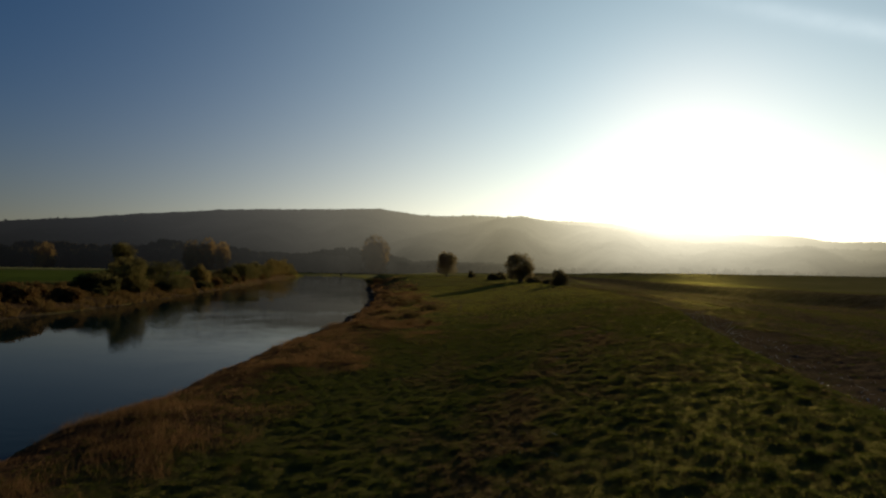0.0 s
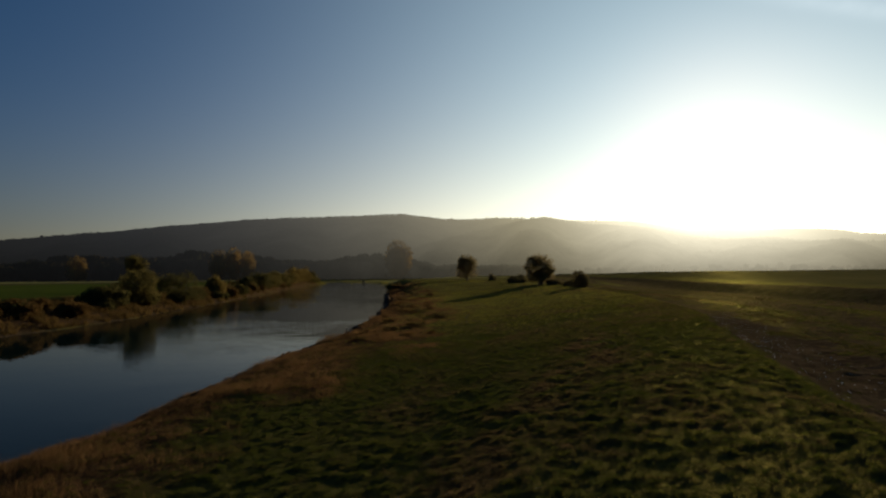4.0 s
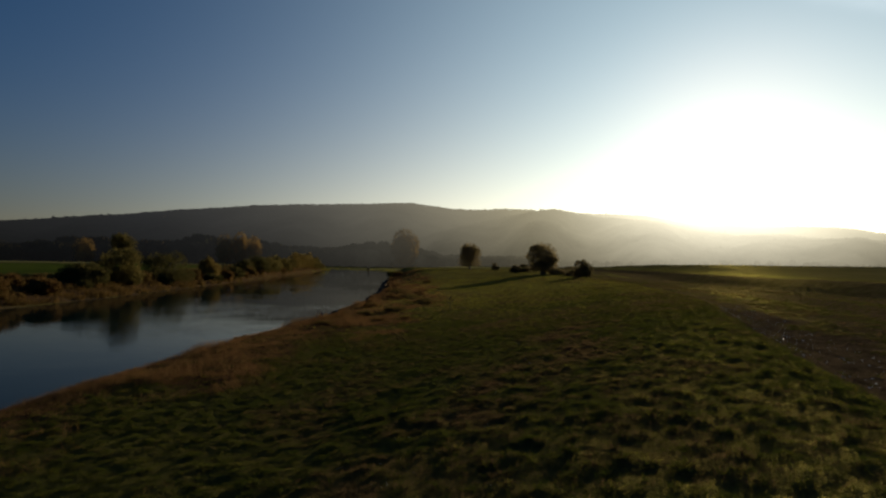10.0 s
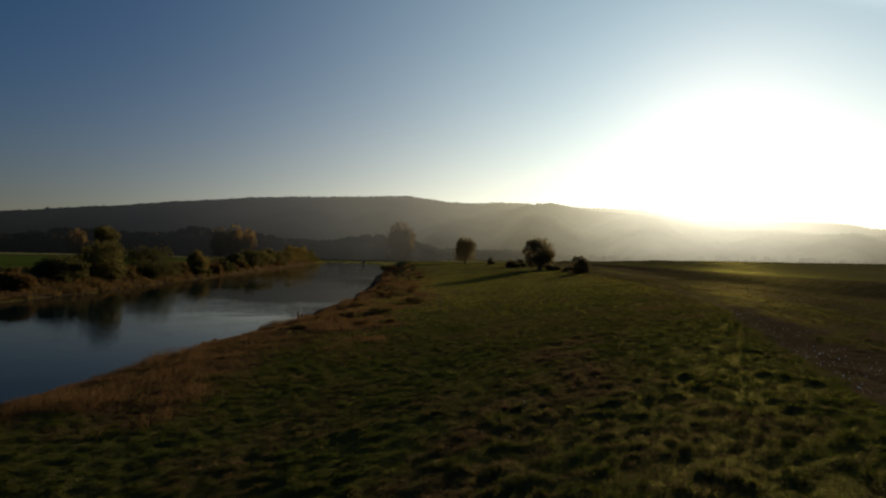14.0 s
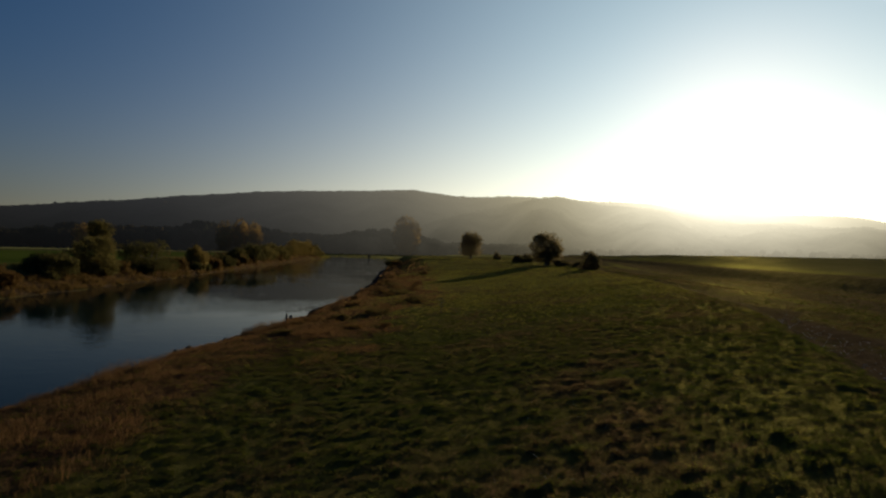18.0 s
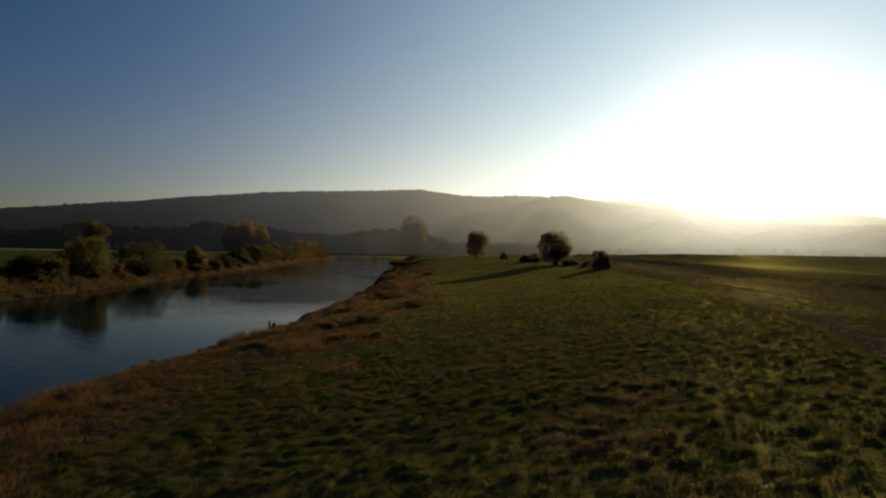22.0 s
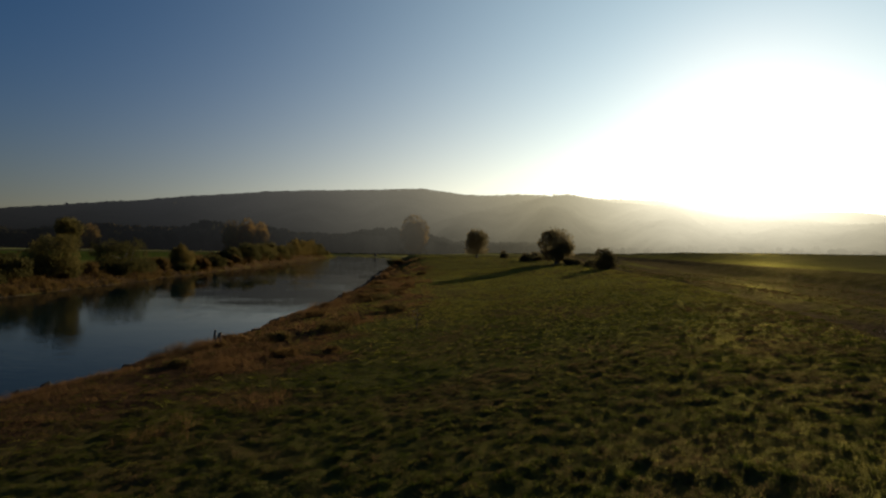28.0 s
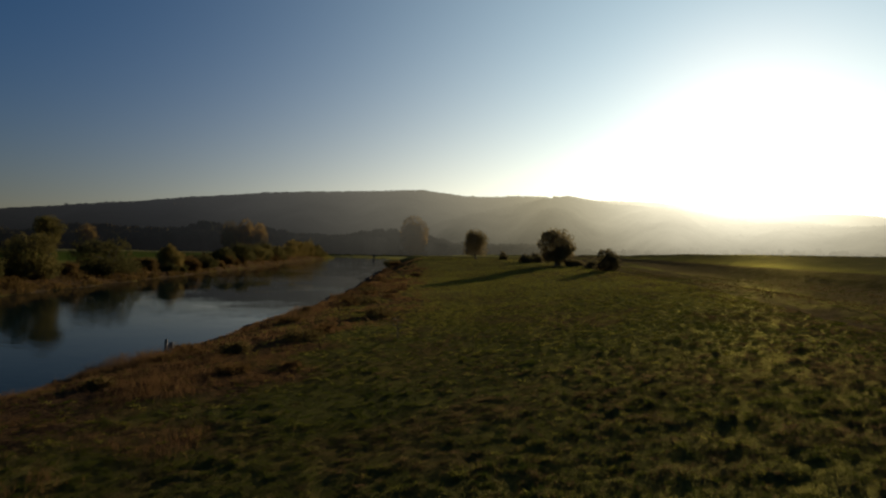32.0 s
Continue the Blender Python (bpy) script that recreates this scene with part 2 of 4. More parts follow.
def zones(x, y):
    """Land cover from 0 to 1: dry bank growth, bare wet strip and other dark bands, dead patches in the sward, cropped
    field.
    """
    near, far, crest, step = along(NEAR_BANK, y), along(FAR_BANK, y), along(CREST, y), along(STEP, y)
    u, w, v = x - near, far - x, x - crest
    rag = (grain(x, y, 3.1, 21) - 0.5) * 6 + (grain(x, y, 1.0, 22) - 0.5) * 3
    dry = np.where(u > -1, smooth(0.5, -4.0, u + rag - along(((-80, 9), (10, 9), (25, 9.5), (42, 13.5), (80, 13), (200, 13), (300, 10)), y)) * (1 - 0.6 * smooth(4, 8, u) * smooth(0.42, 0.62, grain(x, y, 4.5, 29)) * smooth(50, 70, y)) * smooth(-1, 0.4, u), 0)
    bare = smooth(120, 200, y)
    w = w * (1 - 0.45 * smooth(180, 260, y))
    dry = np.maximum(dry, np.where(w > -2, smooth(13, 8, w + rag) * smooth(-0.2 - 1.6 * bare, 0.5 - 1.6 * bare, w), 0))
    strip = smooth(0.7, 2.0, v + rag * 0.15) * smooth(1.6, -0.4, v - along(TRACK, y) + rag * 0.4)
    # brown ground at the ledge; its dark colour also paints in the shaded face
    foot = 4.5 * smooth(60, 95, y)
    strip = np.maximum(strip, smooth(-4 - foot, -1.5 - foot, x - step + rag * 0.4) * smooth(4.5, 2.5, x - step + rag * 0.2))
    strip = np.maximum(strip, 0.9 * smooth(5, 8, v) * smooth(0.42, 0.60, 0.7 * grain(v, y * 0.06, 2.6, 25) + 0.3 * grain(x, y, 1.3, 26)) * smooth(2, -2, x - step))
    strip = np.maximum(strip, smooth(-0.5, 0.2, w) * smooth(1.5, 0.8, w + rag * 0.12) * smooth(220, 140, y))
    dead = 0.45 * smooth(0.55, 0.75, grain(x, y, 2.6, 23) * 0.7 + grain(x, y, 0.8, 24) * 0.3) * smooth(9, 13, u) * smooth(2.5, 0.5, v)
    path = np.exp(-((x - along(TRODDEN, y) + rag * 0.25) / 1.5) ** 2) * smooth(50, 30, y)
    dead = np.maximum(dead, path * smooth(0.12, 0.5, grain(x, y, 1.3, 27)))
    # dark line in the left field, an arc of soil colour fitted to the camera's view
    away = np.hypot(x - 5, y - 16)
    strip = np.maximum(strip, np.where(w > 12, smooth(285, 300, away) * smooth(345, 330, away), 0))
    field = np.maximum(smooth(4, 9, x - step), 0.2 * smooth(14, 22, w))
    return dry, strip, dead, field


# ---- meshes ----
def mesh_from(name, verts, faces, smooth_shade=False):
    """A mesh from numpy arrays; faces is (n, 3) or (n, 4)."""
    verts, faces = np.asarray(verts, np.float32), np.asarray(faces, np.int32)
    me = bpy.data.meshes.new(name)
    me.vertices.add(len(verts))
    me.vertices.foreach_set("co", verts.ravel())
    k = faces.shape[1]
    me.loops.add(faces.size)
    me.loops.foreach_set("vertex_index", faces.ravel())
    me.polygons.add(len(faces))
    me.polygons.foreach_set("loop_start", np.arange(0, faces.size, k, dtype=np.int32))
    me.polygons.foreach_set("loop_total", np.full(len(faces), k, np.int32))
    me.polygons.foreach_set("use_smooth", np.full(len(faces), smooth_shade, bool))
    me.update(calc_edges=True)
    me.validate()
    return me


def part(name, me, material, parent=None, label=""):
    """One mesh object, under a thing or a part if given."""
    ob = new(name, me)
    if not me.materials:
        me.materials.append(material)
    if parent is not None:
        ob.parent = parent
    return tagged(ob, label)


def grid_faces(nx, ny):
    i = np.arange(nx * ny).reshape(ny, nx)
    return np.stack([i[:-1, :-1], i[:-1, 1:], i[1:, 1:], i[1:, :-1]], -1).reshape(-1, 4)


# ---- materials ----
def material(name):
    m = bpy.data.materials.new(name)
    m.use_nodes = True
    return m, Nodes(m.node_tree)


def finish(n, shader, bump=None, strength=0.5, distance=0.05):
    if bump is not None:
        node = n.tree.nodes.new("ShaderNodeBump")
        node.inputs["Strength"].default_value, node.inputs["Distance"].default_value = strength, distance
        n.link(bump, node.inputs["Height"])
        n.link(node.outputs[0], shader.inputs["Normal"])
    n.link(shader.outputs[0], n.tree.nodes.new("ShaderNodeOutputMaterial").inputs[0])


def principled(n, color, rough=0.9, spec=0.2):
    p = n.tree.nodes.new("ShaderNodeBsdfPrincipled")
    if isinstance(color, bpy.types.NodeSocket):
        n.link(color, p.inputs["Base Color"])
    else:
        p.inputs["Base Color"].default_value = (*color, 1)
    if isinstance(rough, bpy.types.NodeSocket):
        n.link(rough, p.inputs["Roughness"])
    else:
        p.inputs["Roughness"].default_value = rough
    p.inputs["Specular IOR Level"].default_value = spec
    return p


def ground_material():
    m, n = material("meadow_ground")
    pos = n.position()
    big, mid, fine = n.noise(0.09, 3, pos), n.noise(0.8, 4, pos), n.noise(7, 5, pos)
    green = n.mix(n.ramp(mid, 0.35, 0.68), (0.042, 0.039, 0.012), (0.058, 0.054, 0.016))
    # paler with distance: sunward glare painted into the far meadow's colour
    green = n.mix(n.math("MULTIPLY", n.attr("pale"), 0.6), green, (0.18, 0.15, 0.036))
    green = n.mix(n.ramp(big, 0.42, 0.60), green, (0.078, 0.058, 0.017))
    green = n.mix(n.ramp(fine, 0.45, 0.7), green, (0.060, 0.052, 0.016))
    brown = n.mix(n.ramp(fine, 0.35, 0.65), (0.036, 0.021, 0.011), (0.090, 0.050, 0.024))
    mud = n.mix(n.ramp(n.math("ADD", n.math("MULTIPLY", mid, 0.5), n.math("MULTIPLY", fine, 0.5)), 0.38, 0.62), (0.042, 0.028, 0.015), (0.098, 0.066, 0.036))
    crop = n.mix(n.ramp(n.noise(0.12, 6, pos, 0.65), 0.36, 0.66), (0.070, 0.060, 0.024), (0.108, 0.086, 0.035))
    crop = n.mix(n.attr("stubble"), crop, n.mix(n.ramp(fine, 0.3, 0.7), (0.15, 0.14, 0.05), (0.22, 0.20, 0.075)))
    c = n.mix(n.attr("field"), green, crop)
    c = n.mix(n.attr("lush"), c, n.mix(n.ramp(n.noise(0.05, 5, pos), 0.35, 0.65), (0.030, 0.050, 0.008), (0.050, 0.066, 0.012)))
    c = n.mix(n.math("MULTIPLY", n.attr("dead"), 0.9), c, brown)
    c = n.mix(n.attr("dry"), c, brown)
    c = n.mix(n.attr("strip"), c, mud)
    c = n.mix(n.math("MULTIPLY", n.attr("stubble"), 0.8), c, (0.20, 0.18, 0.07))
    d = n.tree.nodes.new("ShaderNodeBsdfDiffuse")
    n.link(c, d.inputs[0])
    # matted stems glint forwards against the light
    g = n.tree.nodes.new("ShaderNodeBsdfGlossy")
    g.inputs["Roughness"].default_value = 0.55
    n.link(n.mix(0.45, c, (0.30, 0.26, 0.05)), g.inputs[0])
    bump = n.tree.nodes.new("ShaderNodeBump")
    bump.inputs["Strength"].default_value, bump.inputs["Distance"].default_value = 0.9, 0.06
    n.link(n.math("ADD", fine, n.noise(28, 3, pos)), bump.inputs["Height"])
    n.link(bump.outputs[0], d.inputs["Normal"])
    n.link(bump.outputs[0], g.inputs["Normal"])
    mixer = n.tree.nodes.new("ShaderNodeMixShader")
    # gloss rises with pale too, to brighten the distance
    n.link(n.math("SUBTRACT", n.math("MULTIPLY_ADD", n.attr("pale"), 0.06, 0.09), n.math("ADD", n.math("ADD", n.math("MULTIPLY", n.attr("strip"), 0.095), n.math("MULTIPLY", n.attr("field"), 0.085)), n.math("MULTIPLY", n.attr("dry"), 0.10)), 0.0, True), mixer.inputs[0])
    n.link(d.outputs[0], mixer.inputs[1])
    n.link(g.outputs[0], mixer.inputs[2])
    n.link(mixer.outputs[0], n.tree.nodes.new("ShaderNodeOutputMaterial").inputs[0])
    return m


def water_material():
    m, n = material("river_water")
    pos = n.position()
    scale = n.tree.nodes.new("ShaderNodeVectorMath")
    scale.operation = "MULTIPLY"
    scale.inputs[1].default_value = (0.45, 1.0, 1.0)
    n.link(pos, scale.inputs[0])
    where = n.tree.nodes.new("ShaderNodeSeparateXYZ")
    n.link(pos, where.inputs[0])
    # the current breaks up round the bend
    bend = n.math("MULTIPLY_ADD", n.ramp(where.outputs["Y"], 110, 330), 2.6, 1.6)
    ripple = n.math("MULTIPLY", n.noise(1.6, 3, scale.outputs[0]), n.math("MULTIPLY", n.ramp(n.noise(0.045, 3, pos), 0.40, 0.62), bend))
    swell = n.math("MULTIPLY", n.noise(0.35, 2, scale.outputs[0]), 0.4)
    p = principled(n, (0.003, 0.009, 0.008), 0.025, 0.5)
    p.inputs["Specular Tint"].default_value = (0.92, 1.0, 0.93, 1)
    p.inputs["IOR"].default_value = 1.115
    finish(n, p, n.math("ADD", ripple, swell), 0.19, 0.08)
    return m


def leaf_material(name, a, b, c, shine=0.35, gloss=0.0, flat=0.0):
    """Leaves that differ from one to the next, with light shining through and a waxy sheen."""
    m, n = material(name)
    r = n.island()
    col = n.mix(n.ramp(r, 0.0, 0.6), a, b)
    col = n.mix(n.ramp(r, 0.78, 1.0), col, c)
    col = n.mix(n.ramp(n.noise(0.6, 2, n.position()), 0.4, 0.7), col, b)
    d = n.tree.nodes.new("ShaderNodeBsdfDiffuse")
    t = n.tree.nodes.new("ShaderNodeBsdfTranslucent")
    n.link(col, d.inputs[0])
    n.link(col, t.inputs[0])
    mixer = n.tree.nodes.new("ShaderNodeMixShader")
    mixer.inputs[0].default_value = shine
    n.link(d.outputs[0], mixer.inputs[1])
    n.link(t.outputs[0], mixer.inputs[2])
    wax = n.tree.nodes.new("ShaderNodeBsdfGlossy")
    wax.inputs["Roughness"].default_value = 0.70
    bent = n.tree.nodes.new("ShaderNodeMix")
    bent.data_type = "VECTOR"
    bent.inputs[0].default_value = flat
    n.link(n.tree.nodes.new("ShaderNodeNewGeometry").outputs["Normal"], bent.inputs[4])
    bent.inputs[5].default_value = (0, 0, 1)
    if flat:
        n.link(bent.outputs[1], wax.inputs["Normal"])
    n.link(n.mix(0.5, col, (0.70, 0.50, 0.07)), wax.inputs[0])
    coat = n.tree.nodes.new("ShaderNodeMixShader")
    coat.inputs[0].default_value = gloss
    n.link(mixer.outputs[0], coat.inputs[1])
    n.link(wax.outputs[0], coat.inputs[2])
    n.link(coat.outputs[0], n.tree.nodes.new("ShaderNodeOutputMaterial").inputs[0])
    return m


def rough_material(name, a, b, scale, rough=0.9, spec=0.2, strength=0.6, distance=0.02):
    m, n = material(name)
    pos = n.position()
    f = n.noise(scale, 5, pos)
    finish(n, principled(n, n.mix(n.ramp(f, 0.35, 0.68), a, b), rough, spec), n.noise(scale * 4, 4, pos), strength, distance)
    return m


def haze_glow_material(name, length, dark=(0.016, 0.022, 0.010), light=(0.080, 0.056, 0.024), shine=0.0):
    """Far wooded slopes with sunlit haze painted as emission, brightest sunward, dimmer low down."""
    m, n = material(name)
    pos = n.position()
    wood = n.mix(n.ramp(n.noise(0.02, 5, pos), 0.38, 0.66), dark, light)
    d = n.tree.nodes.new("ShaderNodeBsdfDiffuse")
    n.link(wood, d.inputs[0])
    # haze is reckoned from one fixed point near the camera's path
    off = n.tree.nodes.new("ShaderNodeVectorMath")
    off.operation = "SUBTRACT"
    n.link(pos, off.inputs[0])
    off.inputs[1].default_value = (5, 16, 4.8)
    unit = n.tree.nodes.new("ShaderNodeVectorMath")
    unit.operation = "NORMALIZE"
    n.link(off.outputs[0], unit.inputs[0])
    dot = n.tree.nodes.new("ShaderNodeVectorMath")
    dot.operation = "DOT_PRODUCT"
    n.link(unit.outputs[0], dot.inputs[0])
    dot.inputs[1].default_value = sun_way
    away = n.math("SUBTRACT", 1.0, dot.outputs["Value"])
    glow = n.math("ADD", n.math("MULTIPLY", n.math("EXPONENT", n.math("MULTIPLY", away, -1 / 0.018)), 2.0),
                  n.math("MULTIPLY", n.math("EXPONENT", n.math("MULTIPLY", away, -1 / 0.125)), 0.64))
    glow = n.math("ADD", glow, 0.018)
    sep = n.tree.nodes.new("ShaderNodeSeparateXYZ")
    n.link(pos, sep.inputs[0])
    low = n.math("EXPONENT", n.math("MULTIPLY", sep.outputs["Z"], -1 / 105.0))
    # the haze: a glow given off by the surface itself
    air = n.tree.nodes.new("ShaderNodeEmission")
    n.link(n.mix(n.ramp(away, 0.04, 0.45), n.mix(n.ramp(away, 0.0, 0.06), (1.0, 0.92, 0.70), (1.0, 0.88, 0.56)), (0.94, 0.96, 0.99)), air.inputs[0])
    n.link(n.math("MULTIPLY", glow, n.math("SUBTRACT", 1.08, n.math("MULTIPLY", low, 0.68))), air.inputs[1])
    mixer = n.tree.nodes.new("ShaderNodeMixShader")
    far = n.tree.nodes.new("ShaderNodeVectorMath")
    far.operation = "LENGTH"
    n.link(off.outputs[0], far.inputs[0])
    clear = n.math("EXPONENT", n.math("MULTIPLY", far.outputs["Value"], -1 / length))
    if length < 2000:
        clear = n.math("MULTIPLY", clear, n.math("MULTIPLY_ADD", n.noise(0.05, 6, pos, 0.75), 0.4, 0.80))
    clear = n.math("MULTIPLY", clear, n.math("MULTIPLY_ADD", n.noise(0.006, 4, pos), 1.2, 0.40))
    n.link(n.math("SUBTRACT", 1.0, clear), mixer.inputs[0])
    leaf = n.tree.nodes.new("ShaderNodeMixShader")
    leaf.inputs[0].default_value = shine
    t = n.tree.nodes.new("ShaderNodeBsdfTranslucent")
    n.link(wood, t.inputs[0])
    n.link(d.outputs[0], leaf.inputs[1])
    n.link(t.outputs[0], leaf.inputs[2])
    n.link(leaf.outputs[0], mixer.inputs[1])
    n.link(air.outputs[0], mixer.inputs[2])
    n.link(mixer.outputs[0], n.tree.nodes.new("ShaderNodeOutputMaterial").inputs[0])
    return m


M_GROUND, M_WATER = ground_material(), water_material()
M_BARK = rough_material("bark", (0.05, 0.038, 0.028), (0.13, 0.10, 0.075), 6, 0.95)
M_STONE = rough_material("river_stone", (0.016, 0.013, 0.010), (0.05, 0.040, 0.030), 3, 0.9, 0.1)
M_WOOD = rough_material("weathered_wood", (0.10, 0.082, 0.062), (0.20, 0.165, 0.125), 12, 0.9)
M_GRASS = leaf_material("grass_blade", (0.022, 0.031, 0.005), (0.036, 0.044, 0.007), (0.068, 0.062, 0.013), 0.6, 0.12, 0.8)
M_STRAW = leaf_material("dry_stalk", (0.072, 0.039, 0.015), (0.128, 0.067, 0.025), (0.178, 0.106, 0.045), 0.55)
# lighter blades that paint in glare far off; also straw at the river's end
M_PALE_GLARE = leaf_material("pale_glare_blade", (0.10, 0.094, 0.015), (0.155, 0.136, 0.024), (0.20, 0.16, 0.040), 0.7, 0.24, 0.85)
M_WISP = leaf_material("bleached_wisp", (0.066, 0.040, 0.018), (0.100, 0.061, 0.027), (0.145, 0.093, 0.042), 0.6, 0.05, 0.8)
M_HERB = leaf_material("rust_herb", (0.062, 0.040, 0.014), (0.105, 0.064, 0.020), (0.19, 0.102, 0.031), 0.5)
M_OAK = leaf_material("dark_leaf", (0.13, 0.098, 0.044), (0.175, 0.130, 0.056), (0.24, 0.165, 0.068), 0.62, 0.03)
M_THORN = leaf_material("thorn_leaf", (0.065, 0.052, 0.023), (0.095, 0.073, 0.032), (0.14, 0.10, 0.042), 0.6)
M_WILLOW = leaf_material("willow_leaf", (0.074, 0.065, 0.020), (0.122, 0.094, 0.027), (0.19, 0.128, 0.034), 0.5)
M_BUSH = leaf_material("bush_leaf", (0.046, 0.044, 0.015), (0.076, 0.064, 0.020), (0.125, 0.088, 0.027), 0.48)
M_YELLOW = leaf_material("yellowing_leaf", (0.115, 0.085, 0.026), (0.18, 0.125, 0.034), (0.26, 0.16, 0.04), 0.5)
M_BRAMBLE = leaf_material("bramble_leaf", (0.055, 0.047, 0.015), (0.098, 0.068, 0.022), (0.175, 0.095, 0.031), 0.5)
M_RUST = leaf_material("rust_leaf", (0.070, 0.040, 0.014), (0.11, 0.062, 0.020), (0.18, 0.098, 0.028), 0.5)
# hills, woods, hedge and far trees all emit the painted haze
M_HILL, M_HILL_FAR = haze_glow_material("hill_woods", 1000.0), haze_glow_material("far_hill_woods", 1000.0)
M_FAR_TREE = haze_glow_material("autumn_crown", 3000.0, (0.07, 0.048, 0.020), (0.30, 0.18, 0.045), 0.55)
M_WOODS, M_HEDGE = haze_glow_material("far_woods", 1400.0, (0.016, 0.022, 0.010), (0.070, 0.050, 0.022), 0.4), haze_glow_material("hazy_hedge", 900.0)

# ---- ground ----
def spaced(dense_lo, dense_hi, step, lo, hi, growth):
    """Grid lines, even in the middle and ever wider apart outside."""
    lines = list(np.arange(dense_lo, dense_hi, step))
    d = step
    while lines[-1] < hi:
        d *= growth
        lines.append(lines[-1] + d)
    d, head = step, []
    x = dense_lo
    while x > lo:
        d *= growth
        x -= d
        head.append(x)
    return np.array(head[::-1] + lines)


gx = spaced(-16.5, 20, 0.165, -4600, 4600, 1.048)
# finer lines over the ledge of the upper field
gx = np.unique(np.concatenate([gx[(gx < 36) | (gx > 60)], np.arange(36.5, 60, 0.5)]))
gy = spaced(5.5, 42, 0.165, -600, 4700, 1.028)
GX, GY = np.meshgrid(gx, gy)
fade = smooth(150, 40, np.hypot(GX - 5, GY - 20))
u_near = GX - along(NEAR_BANK, GY)
dry, strip, dead, field = zones(GX, GY)
relief = tussock(GX, GY) * (1 - 0.75 * strip) * (1 - 0.7 * field) * smooth(-0.3, 1.2, u_near)
relief = np.where(GX < along(FAR_BANK, GY), 0, relief) + 0.10 * strip * grain(GX, GY, 0.35, 31) * fade
GZ = ground_z(GX, GY) + relief * np.maximum(fade, 0.0)
me = mesh_from("ground", np.stack([GX, GY, GZ], -1).reshape(-1, 3), grid_faces(len(gx), len(gy)), True)
# pale grows with distance and carries the painted glare
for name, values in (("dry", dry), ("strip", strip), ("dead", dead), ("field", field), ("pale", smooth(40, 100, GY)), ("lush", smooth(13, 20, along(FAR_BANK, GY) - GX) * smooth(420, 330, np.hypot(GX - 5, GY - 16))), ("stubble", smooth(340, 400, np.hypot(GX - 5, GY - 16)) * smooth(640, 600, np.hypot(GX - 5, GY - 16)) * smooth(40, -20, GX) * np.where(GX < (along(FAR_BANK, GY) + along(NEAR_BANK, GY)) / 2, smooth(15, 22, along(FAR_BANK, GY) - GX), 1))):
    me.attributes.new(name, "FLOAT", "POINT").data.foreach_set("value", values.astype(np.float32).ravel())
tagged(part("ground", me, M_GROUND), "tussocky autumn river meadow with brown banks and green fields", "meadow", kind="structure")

wx, wy = np.linspace(-2500, 300, 60), np.linspace(-500, 2500, 60)
WX, WY = np.meshgrid(wx, wy)
me = mesh_from("water", np.stack([WX, WY, np.full_like(WX, WATER)], -1).reshape(-1, 3), grid_faces(60, 60), True)
tagged(part("water", me, M_WATER), "calm dark river reflecting blue evening sky", "river", kind="structure")


# ---- hills ----
def hill(name, profile, foot, ridge, mat, label, seed):
    """A wooded slope: height of its ridge in degrees along the compass in degrees."""
    az = np.arange(-75, 75.01, 0.05)
    el = np.interp(az, [p[0] for p in profile], [p[1] for p in profile])
    k = np.ones(13) / 13
    el = np.convolve(np.pad(el, 6, mode="edge"), k, mode="valid")
    s = np.concatenate([np.linspace(0, 0.9, 44), np.linspace(0.92, 1.06, 15), (1.1, 1.2)])
    A, S = np.meshgrid(az, s)
    R = foot + (ridge - foot) * S + 60 * np.sin(A * 0.5 + seed) * (1 - S)
    top = np.tan(np.radians(np.tile(el, (len(s), 1)))) * ridge + 4.8
    shape = np.where(S <= 1, np.sin(np.clip(S, 0, 1) * np.pi / 2) ** 0.9, 1 - (S - 1) * 1.2)
    X, Y = 5 + R * np.sin(np.radians(A)), 16 + R * np.cos(np.radians(A))
    slope = smooth(0, 0.15, S) * smooth(0.8, 0.35, S)
    # gullies run down the slope; crowns of the trees stand out of it
    folds = (grain(A * 16, S * 40, 60, seed + 3) - 0.5) * 34 * slope + (grain(X, Y, 140, seed + 2) - 0.5) * 20 * slope
    crowns = (grain(X, Y, 9, seed) - 0.5) * 5 + (grain(X, Y, 22, seed + 1) - 0.5) * 3 + 5 * smooth(0.86, 1.0, grain(X, Y, 9, seed + 5))
    Z = 2 + (top - 6) * shape + folds + crowns * smooth(0, 0.1, S)
    me = mesh_from(name, np.stack([X, Y, Z], -1).reshape(-1, 3), grid_faces(len(az), len(s)), False)
    return tagged(part(name, me, mat), label, "hills", kind="structure")


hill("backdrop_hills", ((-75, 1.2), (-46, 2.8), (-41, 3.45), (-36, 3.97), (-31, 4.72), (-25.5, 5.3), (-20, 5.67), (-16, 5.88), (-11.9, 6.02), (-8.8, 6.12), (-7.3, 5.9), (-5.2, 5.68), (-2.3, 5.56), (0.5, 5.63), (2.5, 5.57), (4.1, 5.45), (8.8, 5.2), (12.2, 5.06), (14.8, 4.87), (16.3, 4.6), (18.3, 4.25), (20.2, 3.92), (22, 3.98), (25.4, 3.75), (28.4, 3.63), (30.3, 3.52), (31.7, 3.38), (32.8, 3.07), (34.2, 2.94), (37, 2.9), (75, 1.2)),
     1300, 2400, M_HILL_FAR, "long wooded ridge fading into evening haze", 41)
